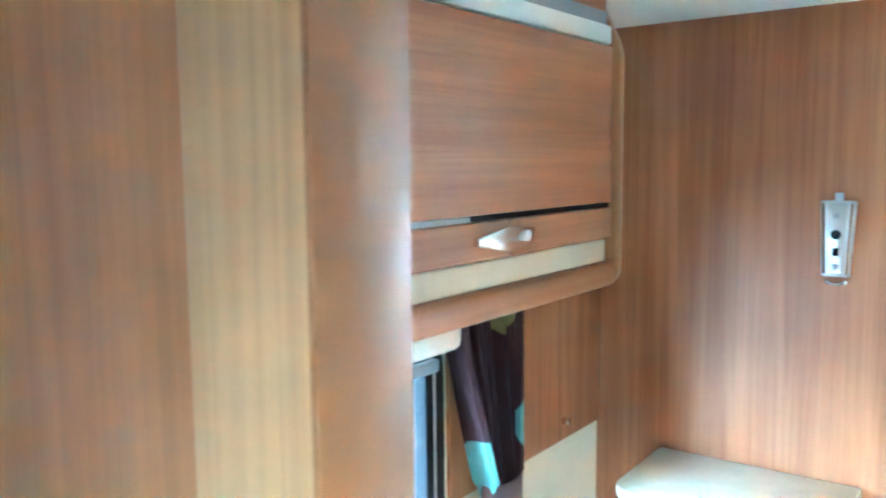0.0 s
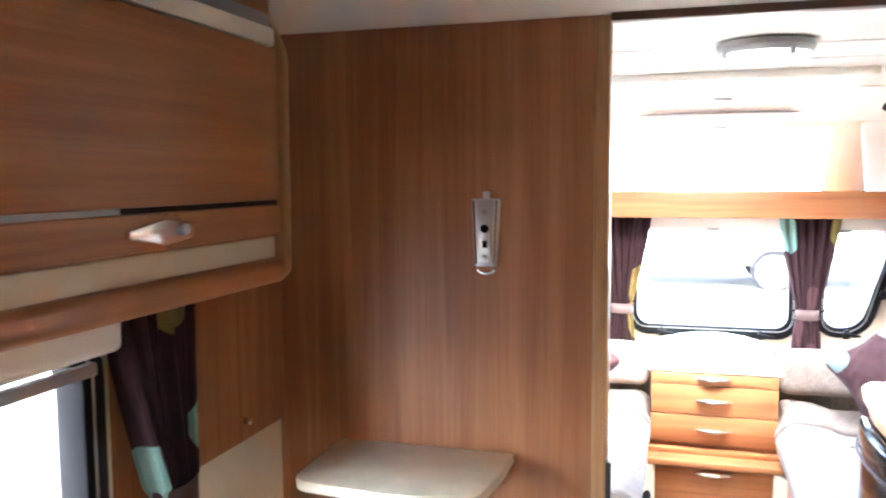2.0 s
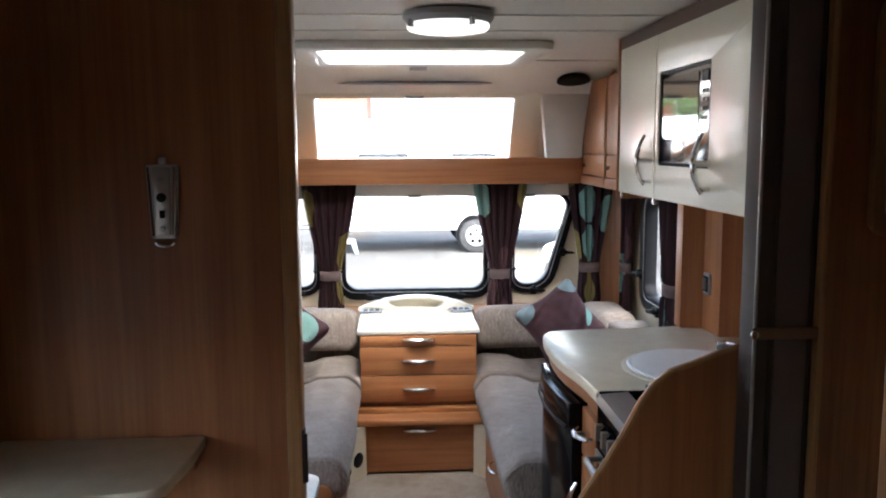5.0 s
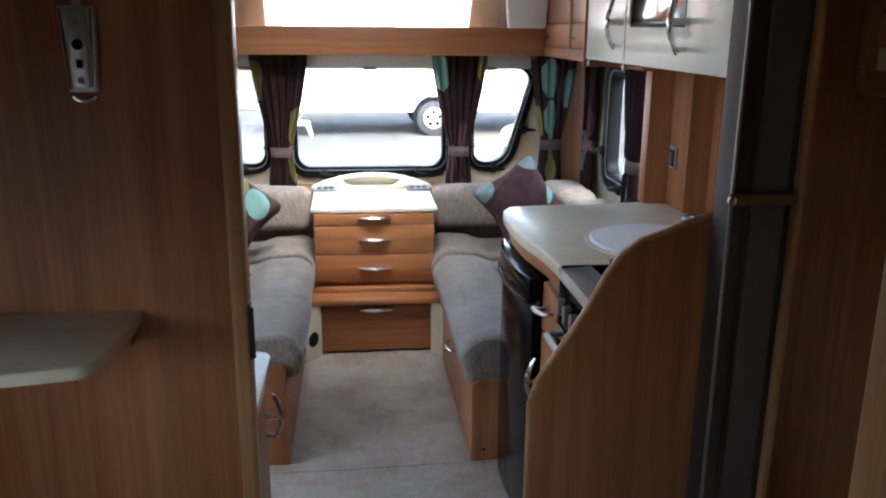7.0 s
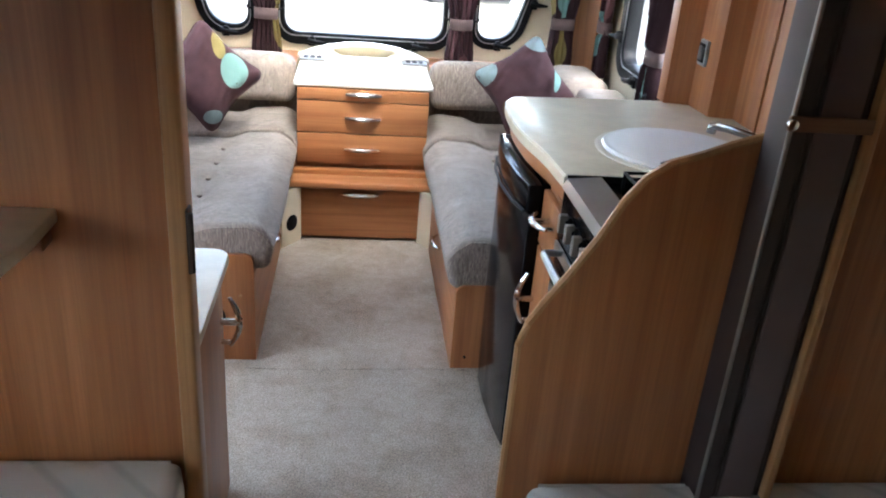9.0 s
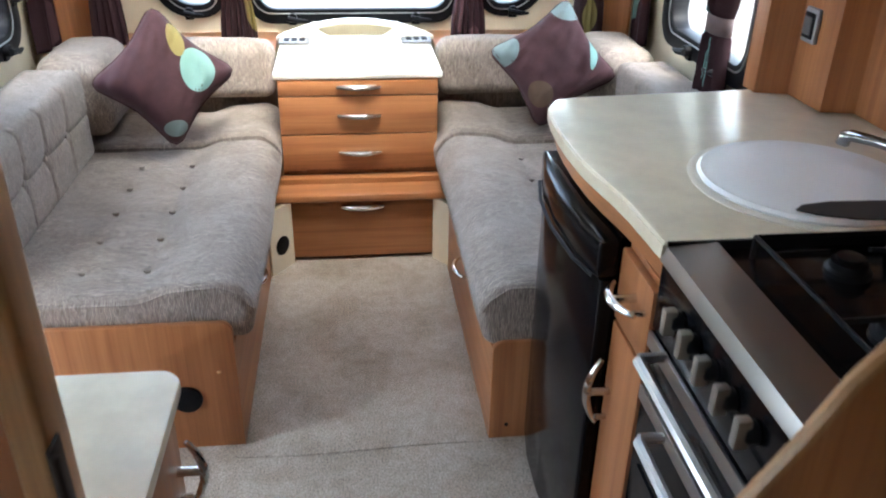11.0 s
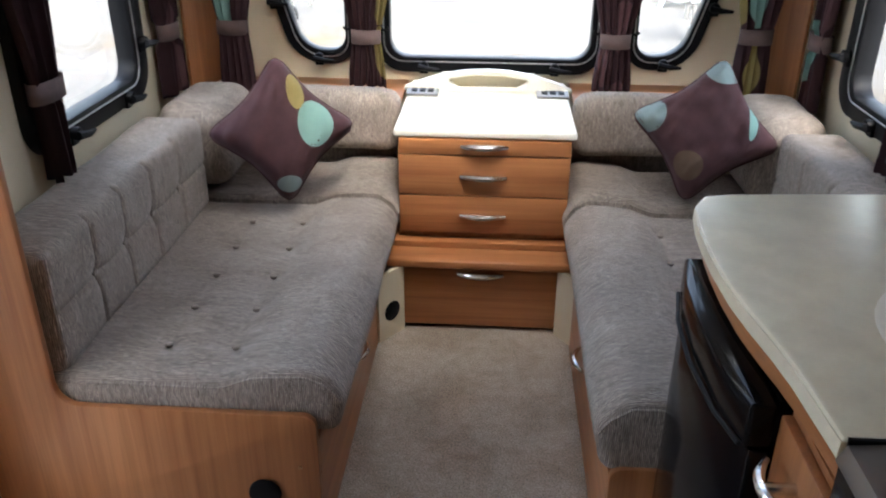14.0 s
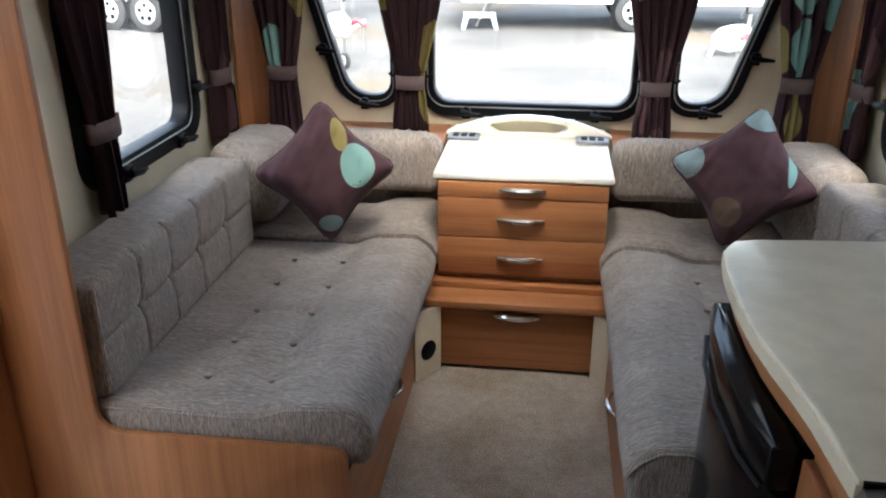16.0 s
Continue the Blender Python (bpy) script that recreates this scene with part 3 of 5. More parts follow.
# ---- rooflight and ceiling lamp ----
rl = thing("rooflight", (0, 3.41, ZC), "wide framed rooflight with clear dome", "rooflight", kind="structure")
part("frame", plate(rounded(rect(-0.46, 0.46, 3.09, 3.73), 0.06), [rounded(rect(-0.37, 0.37, 3.175, 3.645), 0.035)], (0, 0, ZC - 0.03), (1, 0, 0), (0, 1, 0), 0.029, 0.008), PLASTIC, rl, "off-white moulded frame")
part("upstand", plate(rounded(rect(-0.40, 0.40, 3.145, 3.675), 0.04), [rounded(rect(-0.375, 0.375, 3.17, 3.65), 0.03)], (0, 0, ZC - 0.001), (1, 0, 0), (0, 1, 0), 0.09), PLASTIC, rl)
dome = part("dome", puff(-0.42, 0.42, 3.12, 3.70, ZC + 0.09, ZC + 0.15, 0.03, (10, 8, 3)), GLASS, rl, "clear acrylic dome")
dome.visible_shadow = False
for s in (-1, 1):
    part("lever", box(s * 0.345 - 0.02, s * 0.345 + 0.02, 3.20, 3.30, ZC + 0.01, ZC + 0.03, 0.006), GREYPL, rl, "grey blind lever")
# unseen second rooflight, added to let daylight into the washroom
rr = thing("rooflight", (0, -0.2, ZB), "unseen square framed rooflight added to light the washroom", "rooflight", kind="structure")
part("frame", plate(rounded(rect(-0.18, 0.18, -0.38, -0.02), 0.05), [rounded(rect(-0.11, 0.11, -0.31, -0.09), 0.03)], (0, 0, ZB - 0.03), (1, 0, 0), (0, 1, 0), 0.029, 0.008), PLASTIC, rr, "off-white moulded frame")
dome = part("dome", puff(-0.15, 0.15, -0.35, -0.05, ZC + 0.032, ZC + 0.08, 0.024, (8, 8, 3)), GLASS, rr, "clear acrylic dome")
dome.visible_shadow = False
cl = thing("ceiling_lamp", (0.05, 2.50, ZC), "round grey ceiling lamp with glass ring", "lamp")
part("base", lathe([(0.10, 0), (0.122, -0.006), (0.124, -0.02), (0.112, -0.034), (0.09, -0.036)], (0.05, 2.50, ZC), 40), GREYPL, cl, "grey plastic base")
# weak emission stands in for the rooflight's daylight falling on the ring
part("ring", lathe([(0.088, -0.03), (0.110, -0.034), (0.113, -0.042), (0.106, -0.05), (0.08, -0.055), (0.02, -0.056)], (0.05, 2.50, ZC), 40), emit("daylight_glow_diffuser", (1.0, 0.97, 0.92), 0.10), cl, "white diffuser ring, rooflight daylight on it put in as glow")
for k in range(4):
    a = k * math.pi / 2 + 0.5
    part("clip", box(-0.006, 0.006, -0.012, 0.012, -0.01, 0.01, 0.003), GREYPL, cl).matrix_basis = Matrix.Translation((0.05 + 0.112 * math.cos(a), 2.50 + 0.112 * math.sin(a), ZC - 0.038)) @ Matrix.Rotation(a + math.pi / 2, 4, "Z")


# ---- curtains ----
def curtain(name, a, b, ztop, ztie, zbot, wtie, wbot, inward, label, seed, tie_shift=0.0):
    """A gathered curtain from a to b in plan, drawn in by a tieback."""
    a, b, n = Vector((*a, 0)), Vector((*b, 0)), Vector((*inward, 0))
    along = (b - a).normalized()
    mid, w0 = (a + b) / 2, (b - a).length
    rnd = random.Random(seed)
    ph = [rnd.uniform(0, 6.28) for _ in range(4)]
    folds = max(4, round(w0 / 0.045))
    nu, nv = folds * 9, 44
    bm = bmesh.new()
    uvl = bm.loops.layers.uv.new("UVMap")
    grid = []
    for j in range(nv + 1):
        f = j / nv
        z = ztop + (zbot - ztop) * f
        if z > ztie:
            k = (ztop - z) / (ztop - ztie)
            w = w0 + (wtie - w0) * (k ** 1.25)
            shift = tie_shift * k ** 1.2
        else:
            k = (ztie - z) / max(ztie - zbot, 1e-3)
            w = wtie + (wbot - wtie) * min(1, k * 1.3) ** 0.7
            shift = tie_shift * (1 - 0.3 * k)
        amp = 0.012 + 0.012 * (1 - w / max(w0, wbot)) + 0.004 * f
        if abs(z - ztie) < 0.03:
            amp *= 0.55
        row = []
        for i in range(nu + 1):
            u = i / nu
            wob = 0.35 * math.sin(2.3 * f + ph[0] + 5 * u)
            d = amp * (math.sin(2 * math.pi * folds * u + ph[1] + wob) + 0.4 * math.sin(2 * math.pi * folds * 0.37 * u + ph[2] + 2 * f))
            s = (u - 0.5) * w + 0.004 * math.sin(2 * math.pi * folds * u * 2 + ph[3]) + shift
            row.append(bm.verts.new(mid + along * s + n * (d + 0.03) + Vector((0, 0, z + 0.004 * math.sin(folds * 3 * u) * f))))
        grid.append(row)
    for j in range(nv):
        for i in range(nu):
            fc = bm.faces.new((grid[j][i], grid[j][i + 1], grid[j + 1][i + 1], grid[j + 1][i]))
            for lp, (di, dj) in zip(fc.loops, ((0, 0), (1, 0), (1, 1), (0, 1))):
                lp[uvl].uv = ((i + di) / nu * w0 * 2.0 + seed, (j + dj) / nv * (ztop - zbot))
    th = thing(name, (mid.x, mid.y, zbot), label, "curtain", "caravan curtains")
    ob = part("cloth", bm, CURTAIN, th)
    sm = ob.modifiers.new("thickness", "SOLIDIFY")
    sm.thickness = 0.002
    ring = [mid + along * (tie_shift + math.cos(t) * (wtie / 2 + 0.008)) + n * (0.03 + math.sin(t) * 0.030) + Vector((0, 0, ztie)) for t in [2 * math.pi * k / 24 for k in range(24)]]
    bm = bmesh.new()
    lo = [bm.verts.new(p - Vector((0, 0, 0.026))) for p in ring]
    hi = [bm.verts.new(p + Vector((0, 0, 0.026))) for p in ring]
    for k in range(24):
        bm.faces.new((lo[k], lo[(k + 1) % 24], hi[(k + 1) % 24], hi[k]))
    tb = part("tieback", bm, TIE, th, "dusty pink woven tieback")
    tm = tb.modifiers.new("thickness", "SOLIDIFY")
    tm.thickness = 0.004
    return th


CL = "plum curtain printed with green and olive rounds, tied back"
for s in (-1, 1):
    curtain("curtain", (s * 0.455 - 0.145, 4.60), (s * 0.455 + 0.145, 4.60), 1.345, 0.855, 0.668, 0.095, 0.14, (0, -1), CL, 5 + s)
    curtain("curtain", (s * 0.92 - 0.12, 4.50), (s * 0.92 + 0.12, 4.50), 1.345, 0.90, 0.668, 0.10, 0.13, (0, -1), CL, 11 + s)
curtain("curtain", (XL + 0.015, 4.14), (XL + 0.015, 4.34), 1.345, 0.93, 0.715, 0.12, 0.15, (1, 0), CL, 21)
curtain("curtain", (XL + 0.015, 3.325), (XL + 0.015, 3.56), 1.345, 0.945, 0.72, 0.13, 0.12, (1, 0), CL, 23)
curtain("curtain", (XR - 0.015, 4.14), (XR - 0.015, 4.36), 1.345, 0.93, 0.715, 0.12, 0.15, (-1, 0), CL, 25)
curtain("curtain", (XR - 0.015, 3.42), (XR - 0.015, 3.74), 1.345, 0.93, 0.70, 0.12, 0.16, (-1, 0), CL, 27)
bedroom(curtain("curtain", (XL + 0.02, 1.30), (XL + 0.02, 1.565), 1.37, 0.955, 0.75, 0.105, 0.14, (1, 0), CL, 35, 0.04))
solid("trim", box(-0.92, 0.92, 4.625, 4.668, 1.272, 1.345, 0.01, 3), PLASTIC, "cream roller blind cassette over the front windows", "trim", "structure")
for x in (0.0, 0.62, -0.62):
    bc = thing("blind_catch", (x, 4.63, 1.262), "small grey blind catch on the cassette", "catch")
    part("body", box(x - 0.035, x + 0.035, 4.615, 4.635, 1.262, 1.280, 0.005), GREYPL, bc)
bbx = thing("blind_box", (XL + 0.03, 0.85, 1.24), "cream roller blind box above the bed window", "blind")
part("box", box(XL + 0.002, XL + 0.075, 0.40, 1.315, 1.268, 1.345, 0.016, 3), PLASTIC, bbx)
part("rail", box(XL + 0.040, XL + 0.056, 0.42, 1.27, 1.235, 1.258, 0.005), GREYPL, bbx, "grey blind pull rail")
bedroom(bbx)


# ---- front chest of drawers ----
def bow_handle(a, b, out, parent, r=0.0065, mat_=None, name="handle"):
    """A flat bow pull between a and b standing off along out."""
    a, b, out = Vector(a), Vector(b), Vector(out)
    pts = [a] + curve_pts(a + out * 0.35, b + out * 0.35, out * 0.65, 10) + [b]
    n = len(pts)
    return part(name, tube(pts, [r * (0.55 + 0.75 * math.sin(math.pi * i / (n - 1))) for i in range(n)], 8), mat_ or CHROME, parent, "satin metal bow handle")


ch = thing("chest_of_drawers", (0, 4.3, 0), "wooden front chest of drawers with cream top", "chest")
part("carcass", box(-0.278, 0.278, 4.045, 4.66, 0.30, 0.652), W_Z, ch)
part("base", box(-0.262, 0.262, 3.965, 4.66, 0.0, 0.246), W_Z, ch)
part("top", box(-0.292, 0.292, 4.028, 4.66, 0.652, 0.676, 0.007, 3), CHEST_TOP, ch, "pale cream laminate top")
part("ledge", box(-0.308, 0.308, 3.905, 4.20, 0.246, 0.276, 0.007, 3), W_X, ch, "projecting wooden ledge")
part("plinth", box(-0.292, 0.292, 4.0, 4.2, 0.277, 0.300, 0.003), W_X, ch)
for z0, z1 in ((0.598, 0.648), (0.459, 0.594), (0.325, 0.455)):
    dr = part("drawer", box(-0.275, 0.275, 4.022, 4.044, z0, z1, 0.003), W_X, ch)
    zc = z0 + (0.62 if z1 - z0 < 0.1 else 0.5) * (z1 - z0)
    bow_handle((-0.072, 4.022, zc), (0.072, 4.022, zc), (0, -0.022, 0), dr, 0.009)
dr = part("drawer", box(-0.255, 0.252, 3.94, 3.964, 0.014, 0.238, 0.003), W_X, ch)
bow_handle((-0.072, 3.94, 0.215), (0.072, 3.94, 0.215), (0, -0.022, 0), dr, 0.009)
# moulded carrying handle of the pull-out table, at the back of the top
arch = [(-0.31, 0.676), (0.31, 0.676), (0.305, 0.69), (0.25, 0.712), (0.17, 0.737), (0.08, 0.752), (0, 0.756), (-0.08, 0.752), (-0.17, 0.737), (-0.25, 0.712), (-0.305, 0.69)]
hole = rounded([(-0.105, 0.688), (0.105, 0.688), (0.16, 0.718), (0.06, 0.736), (-0.06, 0.736), (-0.16, 0.718)], 0.008)
part("handle", plate(arch, [hole], (0, 4.53, 0), (1, 0, 0), Z3, 0.035, 0.006), CHEST_TOP, ch, "cream moulded carrying handle")
part("handle_back", box(-0.17, 0.17, 4.545, 4.555, 0.676, 0.735), CREAM, ch)
for s in (-1, 1):
    soc = part("socket", box(s * 0.235 - 0.058, s * 0.235 + 0.058, 4.42, 4.495, 0.6765, 0.688, 0.004), DULL, ch, "dull metal socket plate")
    for d in (-0.03, 0.0, 0.03):
        part("switch", box(s * 0.235 + d - 0.011, s * 0.235 + d + 0.011, 4.435, 4.48, 0.688, 0.692, 0.002), BLACK, soc)
for s in (-1, 1):
    c0, c1 = Vector((s * 0.262, 3.935, 0)), Vector((s * 0.334, 3.835, 0))
    d = (c1 - c0)
    solid("trim", plate(rect(0, 1, 0, 0.246), [], c0, d, Z3, s * 0.012), CREAM, "cream canted filler board beside the chest", "trim", "structure")
    if s < 0:
        sk = thing("heater_outlet", (-0.293, 3.885, 0.06), "round black warm-air outlet in the filler board", "vent")
        nn = Vector((0.81, -0.58, 0)).normalized()
        part("ring", disc(Vector((-0.296, 3.885, 0.098)) + nn * 0.006, nn, 0.036, 0.014, 28, bevel=0.004), BLACK, sk)


# ---- sofas ----
def fabric_noise(p):
    return 0.004 * noise.noise(p * 4.0) + 0.0015 * noise.noise(p * 13.0)


def sofa(s):
    xw = XL if s < 0 else XR
    xf = -0.332 if s < 0 else 0.300
    y0 = 2.95 if s < 0 else 2.915
    top = 0.306 if s < 0 else 0.279
    side = "beneath the long side window" if s < 0 else "behind the kitchen"
    so = thing("sofa", (s * 0.7, 3.5, 0), "wooden-based fixed sofa with storage, " + side, "sofa", "facing sofas")
    part("front_panel", plate(rounded([(y0 + 0.016, 0), (3.84, 0), (3.84, top), (y0 + 0.016, top)], 0), [], (xf, 0, 0), (0, 1, 0), Z3, s * 0.016), W_Y, so)
    if s < 0:
        out = [(XL, 0), (xf, 0), (xf, 0.375), (-0.905, 0.375), (-0.905, 1.345), (XL, 1.345)]
        rad = [0, 0, 0.03, 0.05, 0, 0]
        part("end_panel", plate(rounded(out, rad, 8), [], (0, y0 + 0.016, 0), (1, 0, 0), Z3, 0.018, 0.003), W_Z, so, "wooden end panel with curved cut-out")
    else:
        part("end_panel", plate(rounded([(xf, 0), (0.98, 0), (0.98, 0.304), (xf, 0.304)], [0, 0, 0, 0.03], 8), [], (0, y0 + 0.016, 0), (1, 0, 0), Z3, 0.018, 0.003), W_Z, so, "wooden end panel with rounded corner")
    part("seat_board", box(min(xf + s * 0.02, xw), max(xf + s * 0.02, xw), y0 + 0.02, 4.42, top - 0.02, top), W_Y, so)
    bow_handle((xf, 3.40, 0.215), (xf, 3.50, 0.225), (-s * 0.03, 0, 0), so, 0.006)
    return so


so_l, so_r = sofa(-1), sofa(1)
vent = thing("heater_outlet", (-0.46, 2.94, 0.12), "round black warm-air outlet in the sofa end panel", "vent")
part("ring", disc((-0.46, 2.944, 0.158), (0, -1, 0), 0.037, 0.014, 28, bevel=0.004), BLACK, vent)
for x, z in ((-0.375, 0.235), (0.345, 0.045)):
    st = thing("screw_cap", (x, 2.91, z), "tiny screw cap in the sofa end panel", "screw cap")
    part("cap", disc((x, 2.947 if x < 0 else 2.912, z), (0, -1, 0), 0.005, 0.006, 10), EDGE if x < 0 else BLACK, st)

BTN = [(x, y) for x in (-0.71, -0.552) for y in (3.12, 3.295, 3.468, 3.645, 3.825)]


def even(loop, step):
    """Points set evenly along a closed outline."""
    out = []
    for a, b in zip(loop, loop[1:] + loop[:1]):
        a, b = Vector(a), Vector(b)
        n = max(1, round((b - a).length / step))
        out += [a.lerp(b, k / n) for k in range(n)]
    return out


def seat(s, ya, yb, lift, buttons, label):
    """A seat cushion with a full front roll that hangs a little over the base."""
    back, w = (-0.985, 0.717) if s < 0 else (0.985, 0.723)
    zb = 0.308 if s < 0 else 0.281
    zt = 0.430 + lift
    outline = rounded([(0, zb), (w - 0.020, zb), (w, zt - 0.035), (w - 0.055, zt + 0.040), (w - 0.205, zt + 0.030), (w - 0.275, zt), (0, zt)],
                      [0.02, 0.035, 0.06, 0.08, 0.10, 0.10, 0.03], 6)
    prof = even(outline, 0.011)
    n = len(prof)
    norms = []
    for k in range(n):
        t = (prof[(k + 1) % n] - prof[k - 1]).normalized()
        norms.append(Vector((t.y, -t.x)))
    r = 0.032
    ends = [(r * (1 - math.cos(f)), r * (1 - math.sin(f))) for f in [math.pi / 2 * k / 6 for k in range(7)]]
    m = max(8, round((yb - ya - 2 * r) / 0.013))
    rows = [(ya + d, i) for d, i in ends] + [(ya + r + (yb - ya - 2 * r) * k / m, 0.0) for k in range(1, m)] + [(yb - d, i) for d, i in ends[::-1]]
    columns = sorted({x for x, _ in buttons})
    bm = bmesh.new()
    rings = []
    for y, inset in rows:
        ring = []
        for q, nn in zip(prof, norms):
            d, z = q - nn * inset
            x = back - s * d
            p = Vector((x, y, z))
            push = fabric_noise(p) * (1.5 if inset == 0 else 1.0)
            if nn.y > 0.6:
                front = w - d
                push += 0.0016 * math.sin(y * 95 + 4 * noise.noise(p * 6)) * math.exp(-((y - ya) / 0.10) ** 2)
                push += 0.004 * noise.noise(Vector((front * 3, y * 9, s * 5.0)))
                for bx, by in buttons:
                    push -= 0.009 * math.exp(-((x - bx) ** 2 + (y - by) ** 2) / 0.0011)
                    push -= 0.0016 * math.exp(-((y - by) / 0.006) ** 2) * math.exp(-((x - sum(columns) / 2) / 0.10) ** 2)
                for cx in columns:
                    if min(b for _, b in buttons) < y < max(b for _, b in buttons):
                        push -= 0.003 * math.exp(-((x - cx) / 0.010) ** 2)
            ring.append(bm.verts.new((x - s * nn.x * push, y, z + nn.y * push)))
        rings.append(ring)
    for a, b in zip(rings, rings[1:]):
        for k in range(n):
            bm.faces.new((a[k], a[(k + 1) % n], b[(k + 1) % n], b[k]))
    bm.faces.new(rings[0])
    bm.faces.new(rings[-1])
    c = thing("seat_cushion", (back - s * w / 2, (ya + yb) / 2, zb), label, "cushion", "sofa seat cushions")
    part("cover", bm, FABRIC, c)
    seam = [p for p, q in zip(prof, norms) if q.y > 0.35]
    part("piping", tube([(back - s * p.x, ya + 0.004, p.y - 0.014) for p in seam[::4]], 0.003, 6), FABRIC_UP, c)
    for x, y in buttons:
        part("button", lathe([(0.004, -0.008), (0.0085, -0.004), (0.0095, 0.0), (0.0075, 0.003), (0.002, 0.0042)], (x, y, zt - 0.001), 14), FABRIC, c)
    return c


SEATL = "grey ribbed long seat cushion with fabric buttons"
seat(-1, 2.970, 3.985, 0.004, BTN, SEATL)
seat(-1, 3.990, 4.36, 0.016, [], "short grey ribbed infill seat cushion")
seat(1, 2.922, 3.985, -0.002, [(-x - 0.01, y) for x, y in BTN], SEATL)
seat(1, 3.990, 4.36, 0.012, [], "short grey ribbed infill seat cushion")


def backrest(s, ya, yb, seams):
    x0, x1 = (-1.075, -0.885) if s < 0 else (0.885, 1.07)

    def shape(p, n):
        d = fabric_noise(p)
        face = -s
        if n.x * face > 0.3 or n.z > 0.3:
            for y in seams:
                d -= 0.008 * math.exp(-((p.y - y) / 0.006) ** 2) * (1 if n.x * face > 0.3 else 0.0)
        if n.x * face > 0.3:
            d -= 0.007 * math.exp(-((p.z - 0.575) / 0.007) ** 2)
            for y in seams:
                d -= 0.012 * math.exp(-(((p.y - y) ** 2 + (p.z - 0.575) ** 2) / 0.0008))
        return d
    b = thing("back_cushion", ((x0 + x1) / 2, (ya + yb) / 2, 0.45), "long grey tufted back cushion along the side wall", "cushion", "sofa back cushions")
    part("cover", puff(x0, x1, ya, yb, 0.425, 0.722, 0.030, (14, 190, 44), shape), FABRIC, b)
    part("end_piping", tube([(x0 + 0.03 if s > 0 else x1 - 0.004, ya + 0.012, z) for z in (0.47, 0.55, 0.64, 0.71)], 0.005, 6), FABRIC_UP, b)
    for y in seams:
        part("button", disc((x1 - 0.012 if s < 0 else x0 + 0.012, y, 0.575), (1, 0, 0), 0.010, 0.008, 12, bevel=0.003), FABRIC, b)
    return b


SEAMS = [3.195, 3.365, 3.545, 3.74]
backrest(-1, 2.985, 3.965, SEAMS)
backrest(1, 2.985, 3.965, SEAMS)
for s in (-1, 1):
    x0, x1 = (-1.06, -0.82) if s < 0 else (0.82, 1.06)
    cc = thing("corner_cushion", ((x0 + x1) / 2, 4.15, 0.46), "rounded grey ribbed corner back cushion", "cushion", "sofa back cushions")
    part("cover", puff(x0, x1, 3.985, 4.36, 0.462, 0.745, 0.075, (12, 18, 12), lambda p, n: fabric_noise(p)), FABRIC, cc)
    x0, x1 = (-0.84, -0.300) if s < 0 else (0.300, 0.84)
    fb = thing("back_cushion", ((x0 + x1) / 2, 4.34, 0.47), "grey ribbed front back cushion beside the chest", "cushion", "sofa back cushions")
    part("cover", puff(x0, x1, 4.265, 4.41, 0.505, 0.718, 0.055, (26, 8, 12), lambda p, n: fabric_noise(p) + 0.006 * n.z * math.sin(3.14 * (p.x - x0) / (x1 - x0))), FABRIC_UP, fb)
    part("backing", box(x0, x1, 4.375, 4.405, 0.40, 0.56, 0.006), FABRIC, fb, "shadowed fabric backing under the cushion")


